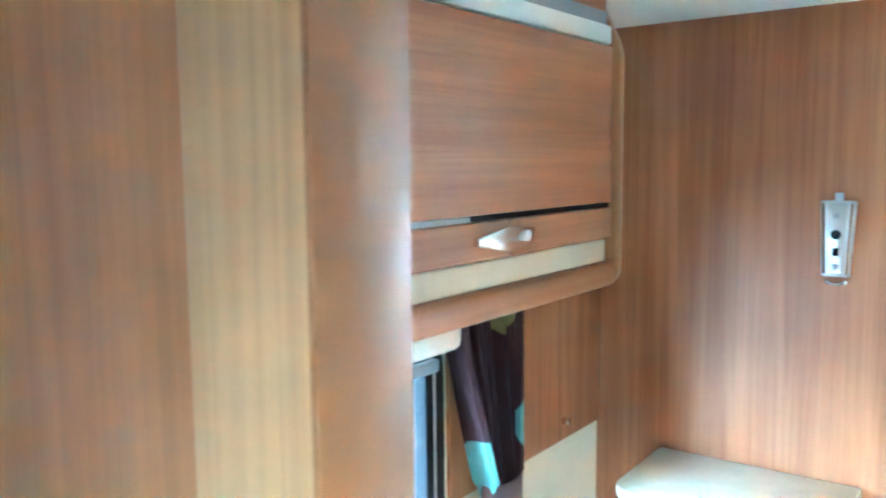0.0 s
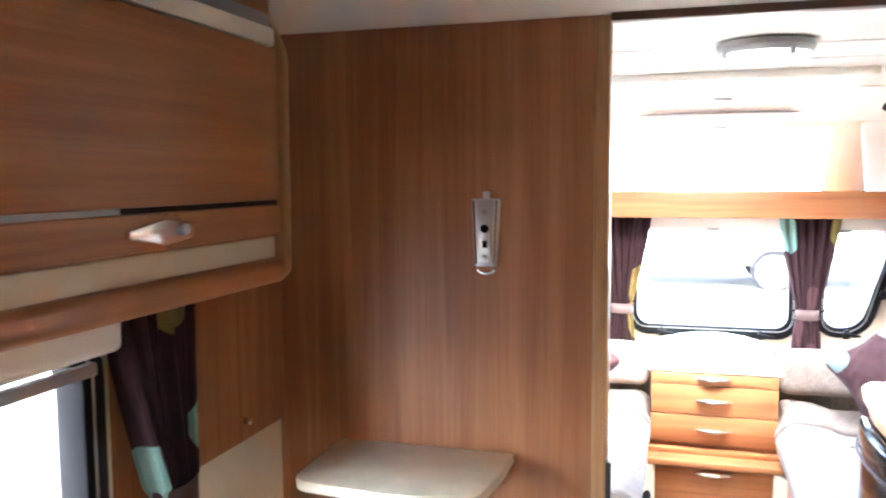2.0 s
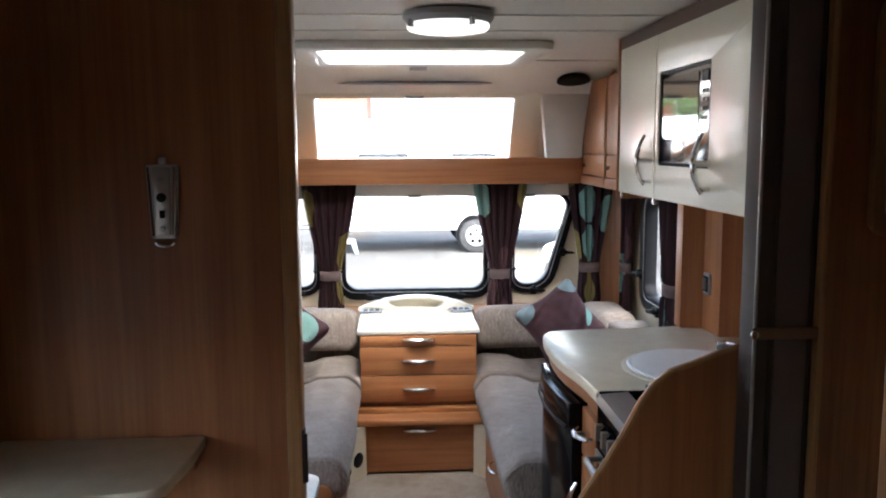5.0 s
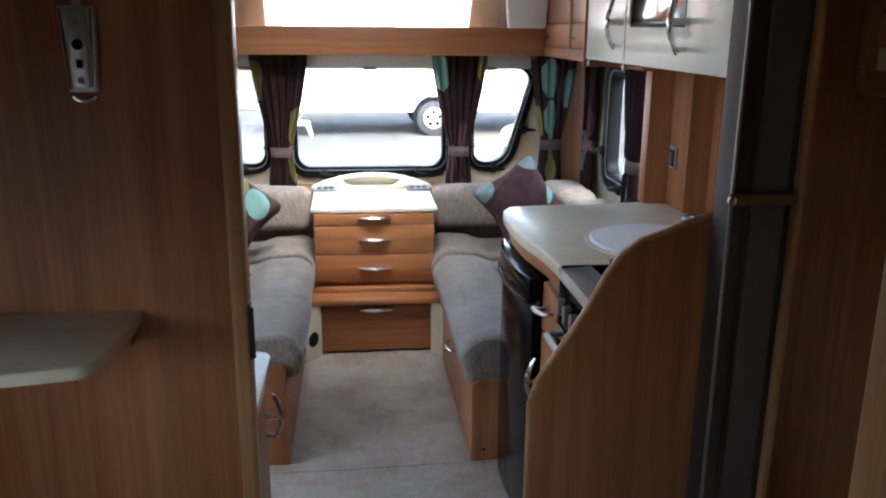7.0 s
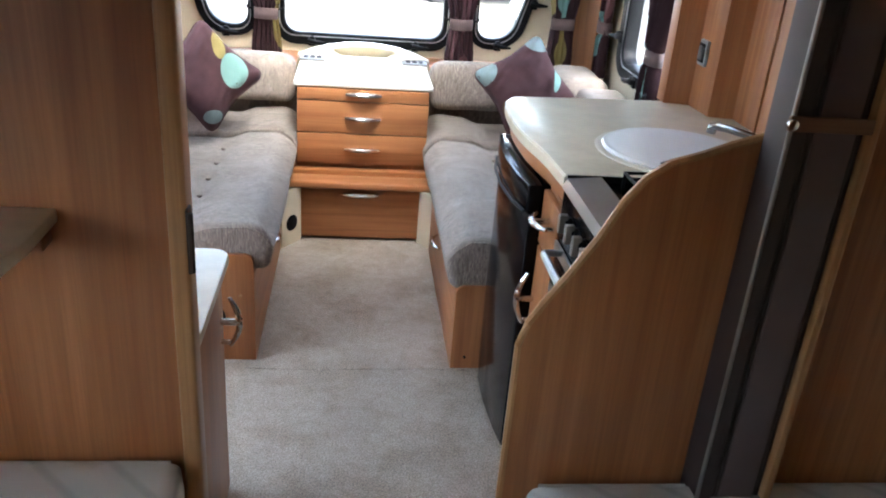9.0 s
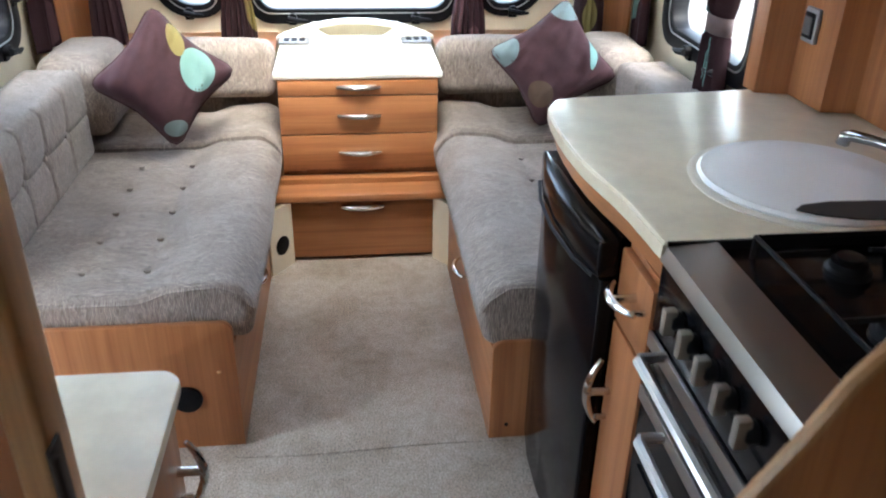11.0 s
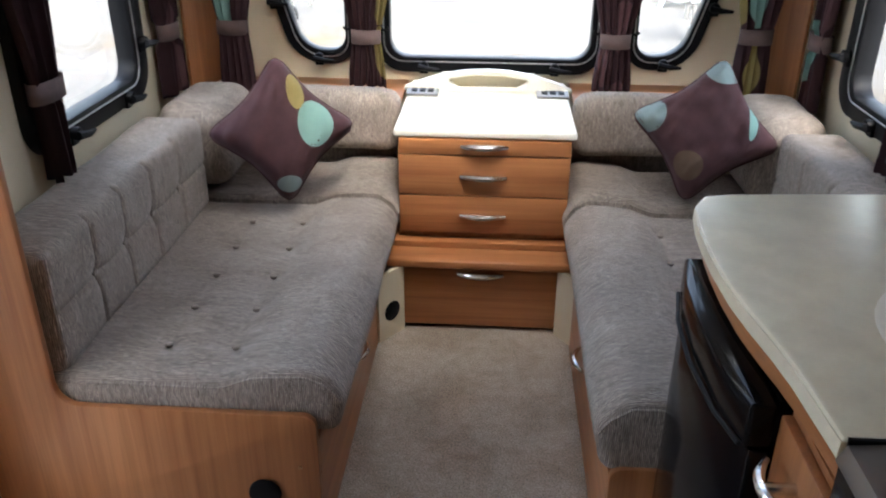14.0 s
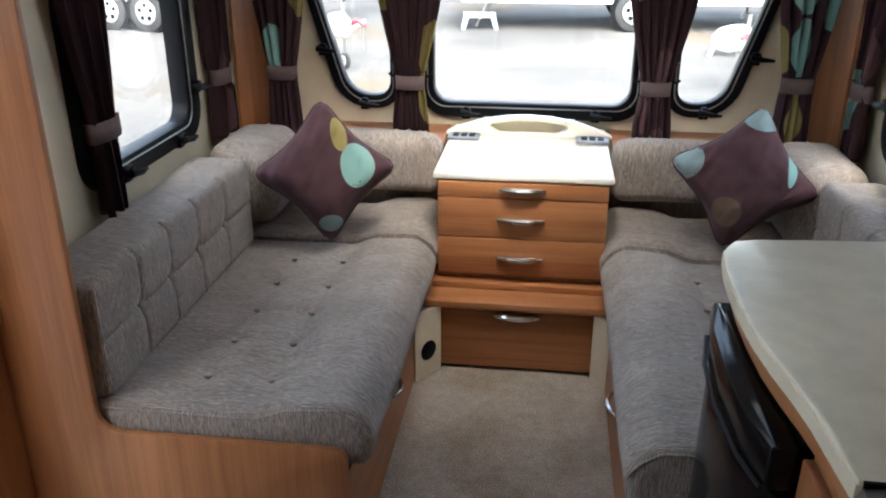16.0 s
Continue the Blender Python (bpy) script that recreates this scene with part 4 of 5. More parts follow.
# ---- scatter pillows ----
def pillow(c, right, up, size, label, patches):
    """A square pillow standing on a corner; patches are printed rounds in its own plane."""
    c, right, up = Vector(c), Vector(right).normalized(), Vector(up).normalized()
    nrm = right.cross(up).normalized()
    n = 36
    pl = thing("pillow", (c.x, c.y, c.z - size * 0.66), label, "pillow", "scatter pillows")

    def point(a, b, sgn, lift=0.0):
        edge = (1 - abs(a) ** 4.5) * (1 - abs(b) ** 4.5)
        pinch = (1 - 0.15 * (1 - abs(a) ** 1.6) * b * b) * math.sqrt(1 - 0.16 * abs(a) ** 12)
        pinch2 = (1 - 0.15 * (1 - abs(b) ** 1.6) * a * a) * math.sqrt(1 - 0.16 * abs(b) ** 12)
        t = 0.100 * max(edge, 0) ** 0.5
        creases = math.sin(9.0 * (a - b) + 3 * noise.noise(Vector((a * 2, b * 2, c.x)))) * (a * a * b * b) ** 0.5
        t += 0.010 * creases * max(edge, 0) ** 0.5
        q = Vector((a * 3, b * 3, sgn))
        t += 0.006 * noise.noise(q * 1.3) * max(edge, 0) + 0.020 * max(edge, 0) ** 0.6 * noise.noise(Vector((a * 2.2 + b, b * 7 - a * 3, 4.0 + c.x))) * (abs(a) + abs(b)) * 0.7
        d1 = (right + up).normalized()
        d2 = (up - right).normalized()
        return c + d1 * a * size / 2 * pinch2 + d2 * b * size / 2 * pinch + nrm * (sgn * t + lift)
    bm = bmesh.new()
    for sgn in (1, -1):
        g = [[bm.verts.new(point(2 * i / n - 1, 2 * j / n - 1, sgn)) for i in range(n + 1)] for j in range(n + 1)]
        for j in range(n):
            for i in range(n):
                bm.faces.new((g[j][i], g[j][i + 1], g[j + 1][i + 1], g[j + 1][i]))
    bmesh.ops.remove_doubles(bm, verts=bm.verts, dist=0.0008)
    part("cover", bm, PILLOW, pl)
    loop = []
    for k in range(4 * 16):
        t, side = (k % 16) / 16 * 2 - 1, k // 16
        a, b = ((t, -1), (1, t), (-t, 1), (-1, -t))[side]
        loop.append(point(a, b, 1))
    part("piping", tube(loop, 0.004, 6, True), PILLOW, pl)
    for u, v, ru, rv, m in patches:
        bm = bmesh.new()
        rings = []
        for k in range(7):
            row = []
            for t in range(28):
                x = u + ru * k / 6 * math.cos(2 * math.pi * t / 28)
                y = v + rv * k / 6 * math.sin(2 * math.pi * t / 28)
                # from picture axes of the pillow to its own square axes
                a, b = (x + y) / math.sqrt(2), (y - x) / math.sqrt(2)
                a, b = max(-0.985, min(0.985, a)), max(-0.985, min(0.985, b))
                row.append(bm.verts.new(point(a, b, 1, 0.0012)))
            rings.append(row)
        for r0, r1 in zip(rings, rings[1:]):
            for t in range(28):
                bm.faces.new((r0[t], r0[(t + 1) % 28], r1[(t + 1) % 28], r1[t]))
        part("printed_round", bm, m, pl)
    return pl


pillow((-0.628, 3.955, 0.690), (0.92, 0.30, 0.03), (-0.10, 0.36, 0.93), 0.335, "plum scatter pillow with green and olive print leaning on the sofa", [(0.60, 0.02, 0.34, 0.46, MINT), (0.30, 0.66, 0.17, 0.36, OLIVE), (0.02, -1.06, 0.26, 0.16, GREYGREEN)])
pillow((0.679, 4.03, 0.697), (0.92, -0.26, -0.20), (0.17, 0.36, 0.92), 0.335, "plum scatter pillow with green corners leaning on the sofa", [(0.02, 1.12, 0.35, 0.28, GREYGREEN), (-1.08, 0.02, 0.32, 0.36, GREYGREEN), (0.80, 0.45, 0.10, 0.5, MINT), (-0.15, -0.75, 0.30, 0.28, mottled("brown_print", (0.10, 0.060, 0.035), (0.085, 0.05, 0.03), 0.85, 20))])


# ---- overhead lockers above the beds ----
def bed_locker(s, y0, y1, splits, label):
    """A rounded overhead locker: cream cornice, lift-up doors with slanted catches, cream strip and bottom rail."""
    xf, xw = s * 0.905, XR if s > 0 else XL

    def bx(a, b, *r):
        return box(min(a, b), max(a, b), *r)
    lk = thing("overhead_locker", (s * 1.0, (y0 + y1) / 2, 1.36), label, "locker", "overhead lockers")
    part("body", bx(xf + s * 0.018, xw - s * 0.001, y0, y1 - 0.02, 1.375, ZC - 0.004), W_Y, lk)
    part("cornice", bx(xf + s * 0.004, xf + s * 0.03, y0, y1 - 0.022, 1.806, 1.842, 0.006), PLASTIC, lk, "cream cornice strip")
    part("cornice_groove", bx(xf + s * 0.016, xf + s * 0.03, y0, y1 - 0.022, 1.843, 1.868), GREYPL, lk, "grey groove above the cornice")
    part("strip", bx(xf + s * 0.014, xf + s * 0.03, y0, y1 - 0.024, 1.398, 1.440, 0.003), CREAM, lk, "cream fabric-covered strip")
    part("rail", bx(xf - s * 0.004, xf + s * 0.05, y0, y1 - 0.004, 1.350, 1.398, 0.014, 4), W_Y, lk, "rounded wooden bottom rail")
    prof = rounded([(xf - s * 0.010, 1.352), (xw - s * 0.001, 1.352), (xw - s * 0.001, ZC - 0.003), (xf + s * 0.035, ZC - 0.003), (xf - s * 0.012, 1.80)], [0.03, 0, 0, 0.03, 0.12], 8)
    part("end_panel", plate(prof, [], (0, y1, 0), (1, 0, 0), Z3, 0.020, 0.004), EDGE, lk, "wooden end panel with rounded corner")
    for a, b in zip(splits, splits[1:]):
        d = part("door", bx(xf, xf + s * 0.016, a + 0.005, b - 0.005, 1.512, 1.802, 0.003), W_Y, lk, "lift-up wooden door")
        part("lower_rail", bx(xf, xf + s * 0.016, a + 0.005, b - 0.005, 1.446, 1.502, 0.003), W_Y, d)
        part("metal_strip", bx(xf + s * 0.003, xf + s * 0.014, a + 0.006, a + (b - a) * 0.375, 1.503, 1.511), DULL, d, "dull metal strip in the joint")
        part("dark_strip", bx(xf + s * 0.006, xf + s * 0.014, a + (b - a) * 0.375, b - 0.006, 1.503, 1.511), DARK, d)
        yc = a + (b - a) * 0.49
        leaf = rounded([(-0.086, -0.007), (0.0, -0.021), (0.068, -0.014), (0.078, 0.012), (0.0, 0.019), (-0.086, 0.006)], [0.004, 0.02, 0.008, 0.006, 0.02, 0.004])
        h = part("handle", plate(leaf, [], (xf - s * 0.012, yc, 1.474), (0, 1, 0), (0, 0, 1), s * 0.011, 0.003), CHROME, d, "leaf-shaped chrome catch handle")
        part("button", disc((xf - s * 0.014, yc + 0.044, 1.475), (1, 0, 0), 0.009, 0.008, 16, bevel=0.002), SILVER, h)
        part("recess", disc((xf - s * 0.0005, yc + 0.028, 1.472), (1, 0, 0), 0.030, 0.003, 20), W_X, h)
    return lk


bedroom(bed_locker(-1, 0.385, 1.648, (0.385, 0.868, 1.625), "wooden overhead locker with cream cornice above the bed"))
bedroom(bed_locker(1, 1.22, 1.90, (1.22, 1.87), "wooden overhead locker with cream cornice above the bed"))
# thin upright grey strip on the partition by the locker end
end_strip = thing("strip_light", (-1.0, 1.70, 1.40), "slim grey strip beside the locker end", "lamp")
part("body", box(-1.095, -1.075, 1.970, 1.989, 1.37, 1.55, 0.004), GREYPL, end_strip)
bedroom(end_strip)

# ---- fold-up shelf and control bracket on the partition ----
fl = thing("wall_shelf", (-0.72, 1.85, 0.88), "cream stone-look corner shelf on the partition", "shelf")
shelf_out = rounded([(-0.945, 1.989), (-0.94, 1.70), (-0.70, 1.675), (-0.53, 1.705), (-0.512, 1.86), (-0.512, 1.989)], [0, 0.05, 0.2, 0.05, 0.05, 0])
part("board", plate(shelf_out, [], (0, 0, 0.890), (1, 0, 0), (0, 1, 0), 0.026, 0.006), TOP, fl)
part("bracket", box(-0.545, -0.525, 1.94, 1.989, 0.855, 0.889, 0.003), W_Z, fl, "small wooden bracket")
part("bracket", box(-0.915, -0.895, 1.90, 1.989, 0.855, 0.889, 0.003), W_Z, fl, "small wooden bracket")
bedroom(fl)
rm = thing("tv_bracket", (-0.577, 1.985, 1.34), "silver television wall bracket on the partition", "bracket")
bo = rounded([(-0.603, 1.350), (-0.551, 1.350), (-0.543, 1.505), (-0.610, 1.505)], 0.005)
part("plate", plate(bo, [], (0, 1.989, 0), (1, 0, 0), Z3, 0.014, 0.003), SILVER, rm)
part("channel", plate(rounded([(-0.592, 1.357), (-0.562, 1.357), (-0.558, 1.500), (-0.595, 1.500)], 0.003), [], (0, 1.974, 0), (1, 0, 0), Z3, 0.006, 0.002), STEEL, rm, "bright centre channel")
part("tab", box(-0.584, -0.568, 1.978, 1.989, 1.502, 1.521, 0.003), SILVER, rm)
part("loop", tube([(-0.577 + 0.020 * math.cos(t), 1.981, 1.343 + 0.010 * math.sin(t)) for t in [math.pi + math.pi * k / 10 for k in range(11)]], 0.0035), CHROME, rm)
for z, r in ((1.475, 0.006), (1.437, 0.010), (1.372, 0.006)):
    part("bolt", disc((-0.577, 1.966, z), (0, 1, 0), r, 0.005, 16, bevel=0.001), BLACK if r > 0.008 else GREYPL, rm)
part("slot", box(-0.582, -0.571, 1.9655, 1.968, 1.394, 1.410), BLACK, rm)
for s in (-1, 1):
    part("side_rib", tube([(-0.577 + s * 0.027, 1.974, 1.500), (-0.577 + s * 0.021, 1.974, 1.356)], 0.003), CHROME, rm)
bedroom(rm)


# ---- beds ----
def bed(x0, x1, y0, y1, label):
    b = thing("bed", ((x0 + x1) / 2, (y0 + y1) / 2, 0), label, "bed", "single beds")
    part("base", box(x0 + 0.02, x1 - 0.02, y0, y1 - 0.004, 0, 0.30), W_Y, b)
    part("mattress", puff(x0, x1, y0, y1, 0.302, 0.426, 0.035, (24, 36, 6), lambda p, n: 0.004 * noise.noise(p * 5) + 0.0025 * math.sin((p.x + p.y) * 55) * max(n.z, 0)), TICKING, b, "cream quilted mattress")
    part("piping", tube([(x0 + 0.03, y1 - 0.004, 0.409), (x1 - 0.03, y1 - 0.004, 0.409)], 0.005, 6), TICKING, b)
    return bedroom(b)


bed(XL + 0.01, -0.325, 0.39, 1.965, "single bed with cream quilted mattress against the partition")
bed(0.315, XR - 0.01, 1.22, 1.895, "single bed with cream quilted mattress beside the kitchen")

# ---- low cabinet by the entrance door ----
lc = thing("low_cabinet", (-0.6, 2.2, 0), "low wooden cabinet with cream stone-look top", "cabinet")
part("body", box(-1.0, -0.342, 1.862, 2.335, 0, 0.641), W_Z, lc)
part("top", plate(rounded([(-1.02, 1.862), (-0.308, 1.862), (-0.308, 2.362), (-1.02, 2.362)], [0, 0, 0.04, 0]), [], (0, 0, 0.642), (1, 0, 0), (0, 1, 0), 0.026, 0.006), TOP, lc, "cream stone-look laminate top")
lcd = part("door", box(-0.341, -0.326, 1.88, 2.325, 0.02, 0.630, 0.003), W_Z, lc)


def d_handle(p, axis, out, parent, size=0.075):
    """A bow handle on one centre post."""
    p, a, o = Vector(p), Vector(axis), Vector(out)
    pts = curve_pts(p - a * size + o * 0.020, p + a * size + o * 0.020, o * 0.022, 12)
    n = len(pts)
    h = part("handle", tube(pts, [0.0045 + 0.0035 * math.sin(math.pi * i / (n - 1)) for i in range(n)], 8), CHROME, parent, "chrome bow handle")
    part("post", tube([p, p + o * 0.045], 0.008, 10), CHROME, h)
    part("foot", disc(p - a * size * 0.85 + o * 0.010, o, 0.006, 0.02, 10), CHROME, h)
    return h


d_handle((-0.326, 2.292, 0.515), (0, 0, 1), (1, 0, 0), lcd, 0.062)

# ---- kitchen ----
wt = thing("worktop", (0.75, 2.6, 0.87), "pale stone-look kitchen worktop with curved front edge", "worktop")
edge = [(0.424, 2.292), (0.420, 2.36), (0.416, 2.43), (0.408, 2.495), (0.397, 2.56), (0.388, 2.63), (0.384, 2.72), (0.385, 2.80), (0.389, 2.87), (0.399, 2.94), (0.424, 2.985), (0.47, 3.0), (0.60, 3.012), (XR - 0.005, 3.05), (XR - 0.005, 2.292)]
part("top", plate(edge[::-1], [], (0, 0, 0.864), (1, 0, 0), (0, 1, 0), 0.036, 0.006), TOP, wt)
part("edging", plate([(x - 0.0015, y + (0.0015 if y > 2.99 else 0)) for x, y in edge[:13]][::-1] + [(0.47, 2.292)], [], (0, 0, 0.8705), (1, 0, 0), (0, 1, 0), 0.023), TOP, wt, "flush laminate edging strip")
fil = thing("worktop_filler", (0.75, 2.7, 0.82), "curved wooden filler under the worktop", "panel")
inn = [(x + 0.020, y) for x, y in edge[:10]] + [(0.45, 2.985), (XR - 0.006, 3.02), (XR - 0.006, 2.292)]
part("panel", plate(inn[::-1], [], (0, 0, 0.819), (1, 0, 0), (0, 1, 0), 0.044), W_Y, fil)
sl = thing("sink_lid", (0.748, 2.487, 0.90), "round pale grey sink cover lying over the sink", "lid")
part("rim", lathe([(0.198, 0.0), (0.200, 0.003), (0.193, 0.0055), (0.186, 0.004)], (0.748, 2.487, 0.9), 56), CHEST_TOP, sl, "cream rim round the sink")
part("lid", lathe([(0.180, 0.002), (0.184, 0.008), (0.178, 0.013), (0.165, 0.012), (0.162, 0.0135), (0.10, 0.0145), (0.02, 0.015)], (0.748, 2.487, 0.9), 56), LID, sl, "pale grey moulded lid")
notch = [(0.672, 2.352), (0.70, 2.331), (0.75, 2.312), (0.80, 2.306), (0.86, 2.314), (0.915, 2.342), (0.90, 2.36), (0.84, 2.374), (0.74, 2.377), (0.69, 2.368)]
part("finger_gap", plate([(x - 0.015, y) for x, y in notch], [], (0, 0, 0.9136), (1, 0, 0), (0, 1, 0), 0.0025), DARK, sl, "dark finger gap in the lid edge")
tp = thing("tap", (0.985, 2.385, 0.90), "chrome kitchen tap with low swivel spout", "tap")
part("base", lathe([(0.026, 0), (0.026, 0.010), (0.018, 0.016), (0.016, 0.034), (0.012, 0.040)], (0.985, 2.385, 0.9), 20), CHROME, tp)
part("spout", tube([(0.985, 2.385, 0.930), (0.968, 2.42, 0.944), (0.935, 2.49, 0.948), (0.905, 2.56, 0.946), (0.889, 2.600, 0.942), (0.884, 2.612, 0.936), (0.883, 2.615, 0.922)], [0.011, 0.011, 0.010, 0.010, 0.011, 0.013, 0.013], 12), mat("dark_chrome", (0.28, 0.28, 0.28), 0.1, 1.0), tp)
part("lever", tube([(0.985, 2.385, 0.938), (0.995, 2.36, 0.953), (1.0, 2.34, 0.956)], [0.009, 0.008, 0.006], 8), CHROME, tp)

# upright wooden pilaster and wall facing behind the worktop
solid("pilaster", plate([(0.893, 3.002), (0.966, 2.984), (0.973, 2.853), (1.043, 2.837), (1.043, 2.70), (XR - 0.002, 2.70), (XR - 0.002, 3.06), (0.893, 3.06)], [], (0, 0, 0.901), (1, 0, 0), (0, 1, 0), 0.482, 0.002), W_Z,
      "stepped wooden pilaster between worktop and cupboard", "pilaster", "structure")
solid("wall_facing", box(1.048, XR - 0.001, 1.80, 2.699, 0.902, 1.384), W_Z, "wood-grained splashback facing", "wall", "structure")
sw = thing("light_switch", (0.955, 2.92, 1.03), "grey rocker switch on the pilaster", "switch")
part("plate", box(0.958, 0.9695, 2.916, 2.968, 1.030, 1.104, 0.004), GREYPL, sw)
part("surround", box(0.9555, 0.9585, 2.922, 2.962, 1.040, 1.094, 0.001), BLACK, sw, "dark inset round the rocker")
part("rocker", box(0.951, 0.956, 2.928, 2.956, 1.048, 1.086, 0.003), mat("dark_grey_plastic", (0.10, 0.10, 0.105), 0.4), sw, "dark grey rocker")

# fridge
fr = thing("fridge", (0.7, 2.70, 0), "gloss black built-in fridge with moulded handle", "fridge")
part("body", box(0.425, 1.0, 2.47, 2.895, 0.02, 0.815), GLOSSBLACK, fr)
fdoor = rounded([(0.424, 2.462), (0.424, 2.905), (0.392, 2.905), (0.376, 2.80), (0.374, 2.68), (0.384, 2.54), (0.396, 2.462)], [0, 0, 0.01, 0, 0, 0, 0.008])
part("door", plate(fdoor[::-1], [], (0, 0, 0.035), (1, 0, 0), (0, 1, 0), 0.70, 0.004), GLOSSBLACK, fr, "gloss black bowed door")
cap = rounded([(0.424, 2.462), (0.424, 2.905), (0.385, 2.905), (0.366, 2.80), (0.362, 2.68), (0.370, 2.54), (0.386, 2.462)], [0, 0, 0.01, 0, 0, 0, 0.008])
part("handle", plate(cap[::-1], [], (0, 0, 0.740), (1, 0, 0), (0, 1, 0), 0.072, 0.008), GLOSSBLACK, fr, "moulded black door handle")
part("handle_edge", tube([(0.382, 2.47, 0.742), (0.366, 2.55, 0.738), (0.358, 2.68, 0.735), (0.362, 2.80, 0.738), (0.380, 2.895, 0.742)], 0.004, 8), BLACK, fr)
part("plinth", box(0.43, 0.98, 2.47, 2.89, 0.0, 0.02), BLACK, fr)
part("badge", box(0.3885, 0.392, 2.475, 2.515, 0.755, 0.765), SILVER, fr, "small pale badge")
# drawer unit
du = thing("kitchen_unit", (0.7, 2.38, 0), "narrow wooden kitchen unit with drawer and door", "cabinet")
part("body", box(0.440, 1.0, 2.295, 2.458, 0.0, 0.816), W_Z, du)
dd = part("drawer", box(0.424, 0.4395, 2.300, 2.455, 0.668, 0.806, 0.003), W_Z, du)
d_handle((0.424, 2.368, 0.756), (0, 1, 0), (-1, 0, 0), dd, 0.055)
dk = part("door", box(0.424, 0.4395, 2.300, 2.455, 0.04, 0.660, 0.003), W_Z, du)
d_handle((0.424, 2.430, 0.520), (0, 0, 1), (-1, 0, 0), dk, 0.07)
# cooker
ck = thing("cooker", (0.7, 2.12, 0), "steel and black built-in gas cooker with five knobs", "cooker")
KNOB = mat("champagne_plastic", (0.24, 0.215, 0.185), 0.4, 0.4)
CY0, CY1 = 1.815, 2.290
part("body", box(0.455, 1.0, CY0, CY1, 0.02, 0.868), BLACK, ck)
part("top_rail", plate([(0.418, 0.872), (0.455, 0.872), (0.505, 0.893), (0.505, 0.899), (0.428, 0.893)], [], (0, CY1 - 0.002, 0), (1, 0, 0), Z3, CY1 - CY0 - 0.006, 0.002), mat("dark_brushed_steel", (0.30, 0.29, 0.275), 0.4, 1.0), ck, "brushed steel front rail")
part("hob_glass", box(0.506, 1.05, CY0, CY1 - 0.002, 0.869, 0.886, 0.003), GLOSSBLACK, ck, "black glass hob")
part("hob_edge", box(0.43, 1.05, CY1 - 0.001, CY1 + 0.006, 0.86, 0.8985), BLACK, ck, "black edge strip")
part("control_panel", box(0.425, 0.456, CY0, CY1, 0.752, 0.871, 0.003), GLOSSBLACK, ck, "black control panel")
for y in (2.193, 2.136, 2.077, 2.018, 1.957):
    k = part("knob", disc((0.416, y, 0.824), (-1, 0, 0), 0.016, 0.016, 24, 0.012, 0.003), BLACK, ck, "black control knob")
    part("grip", box(0.396, 0.415, y - 0.0075, y + 0.0075, 0.803, 0.845, 0.003), KNOB, k, "steel knob grip")
for (z0, z1, hz, he) in ((0.655, 0.748, 0.742, 2.222), (0.10, 0.645, 0.628, 2.175)):
    dg = part("door", box(0.425, 0.456, CY0, CY1, z0, z1, 0.003), GLOSSBLACK, ck, "black grill door" if z0 > 0.5 else "black glass oven door")
    bar = part("handle", tube([(0.424, he, hz), (0.385, he, hz), (0.380, he - 0.008, hz), (0.380, CY0 + 0.03, hz), (0.385, CY0 + 0.022, hz), (0.424, CY0 + 0.022, hz)], 0.010, 8, flat=0.8), STEEL, dg, "square steel bar handle")
    part("top_strip", box(0.420, 0.4255, CY0 + 0.002, CY1 - 0.002, z1 - 0.028, z1 - 0.002, 0.001), STEEL, dg)
    if z0 < 0.5:
        part("window", box(0.422, 0.4248, CY0 + 0.03, CY1 - 0.03, 0.22, 0.50, 0.001), GLOSSBLACK, dg)
for x, y, r in ((0.64, 2.03, 0.045), (0.90, 2.03, 0.035), (0.66, 2.20, 0.032), (0.90, 2.20, 0.045)):
    bn = part("burner", lathe([(r, 0), (r, 0.008), (r * 0.85, 0.012), (r * 0.8, 0.02), (r * 0.3, 0.022)], (x, y, 0.886), 24), BLACK, ck, "black gas burner")
    part("cap", lathe([(r * 0.6, 0), (r * 0.6, 0.006), (r * 0.2, 0.008)], (x, y, 0.908), 20), BLACK, bn)
for x in (0.655, 0.90):
    pts = [(x - 0.11, CY0 + 0.03, 0.921), (x + 0.10, CY0 + 0.03, 0.921), (x + 0.10, CY1 - 0.035, 0.921), (x - 0.11, CY1 - 0.035, 0.921)]
    ps = part("pan_support", tube(pts, 0.004, 6, True), BLACK, ck, "black wire pan support")
    for y in (2.03, 2.20):
        part("finger", tube([(x - 0.11, y, 0.921), (x - 0.03, y, 0.923)], 0.004, 6), BLACK, ps)
        part("finger", tube([(x + 0.10, y, 0.921), (x + 0.03, y, 0.923)], 0.004, 6), BLACK, ps)
    for px, py in ((x - 0.11, CY0 + 0.03), (x + 0.10, CY0 + 0.03), (x + 0.10, CY1 - 0.035), (x - 0.11, CY1 - 0.035)):
        part("foot", tube([(px, py, 0.885), (px, py, 0.921)], 0.004, 6), BLACK, ps)
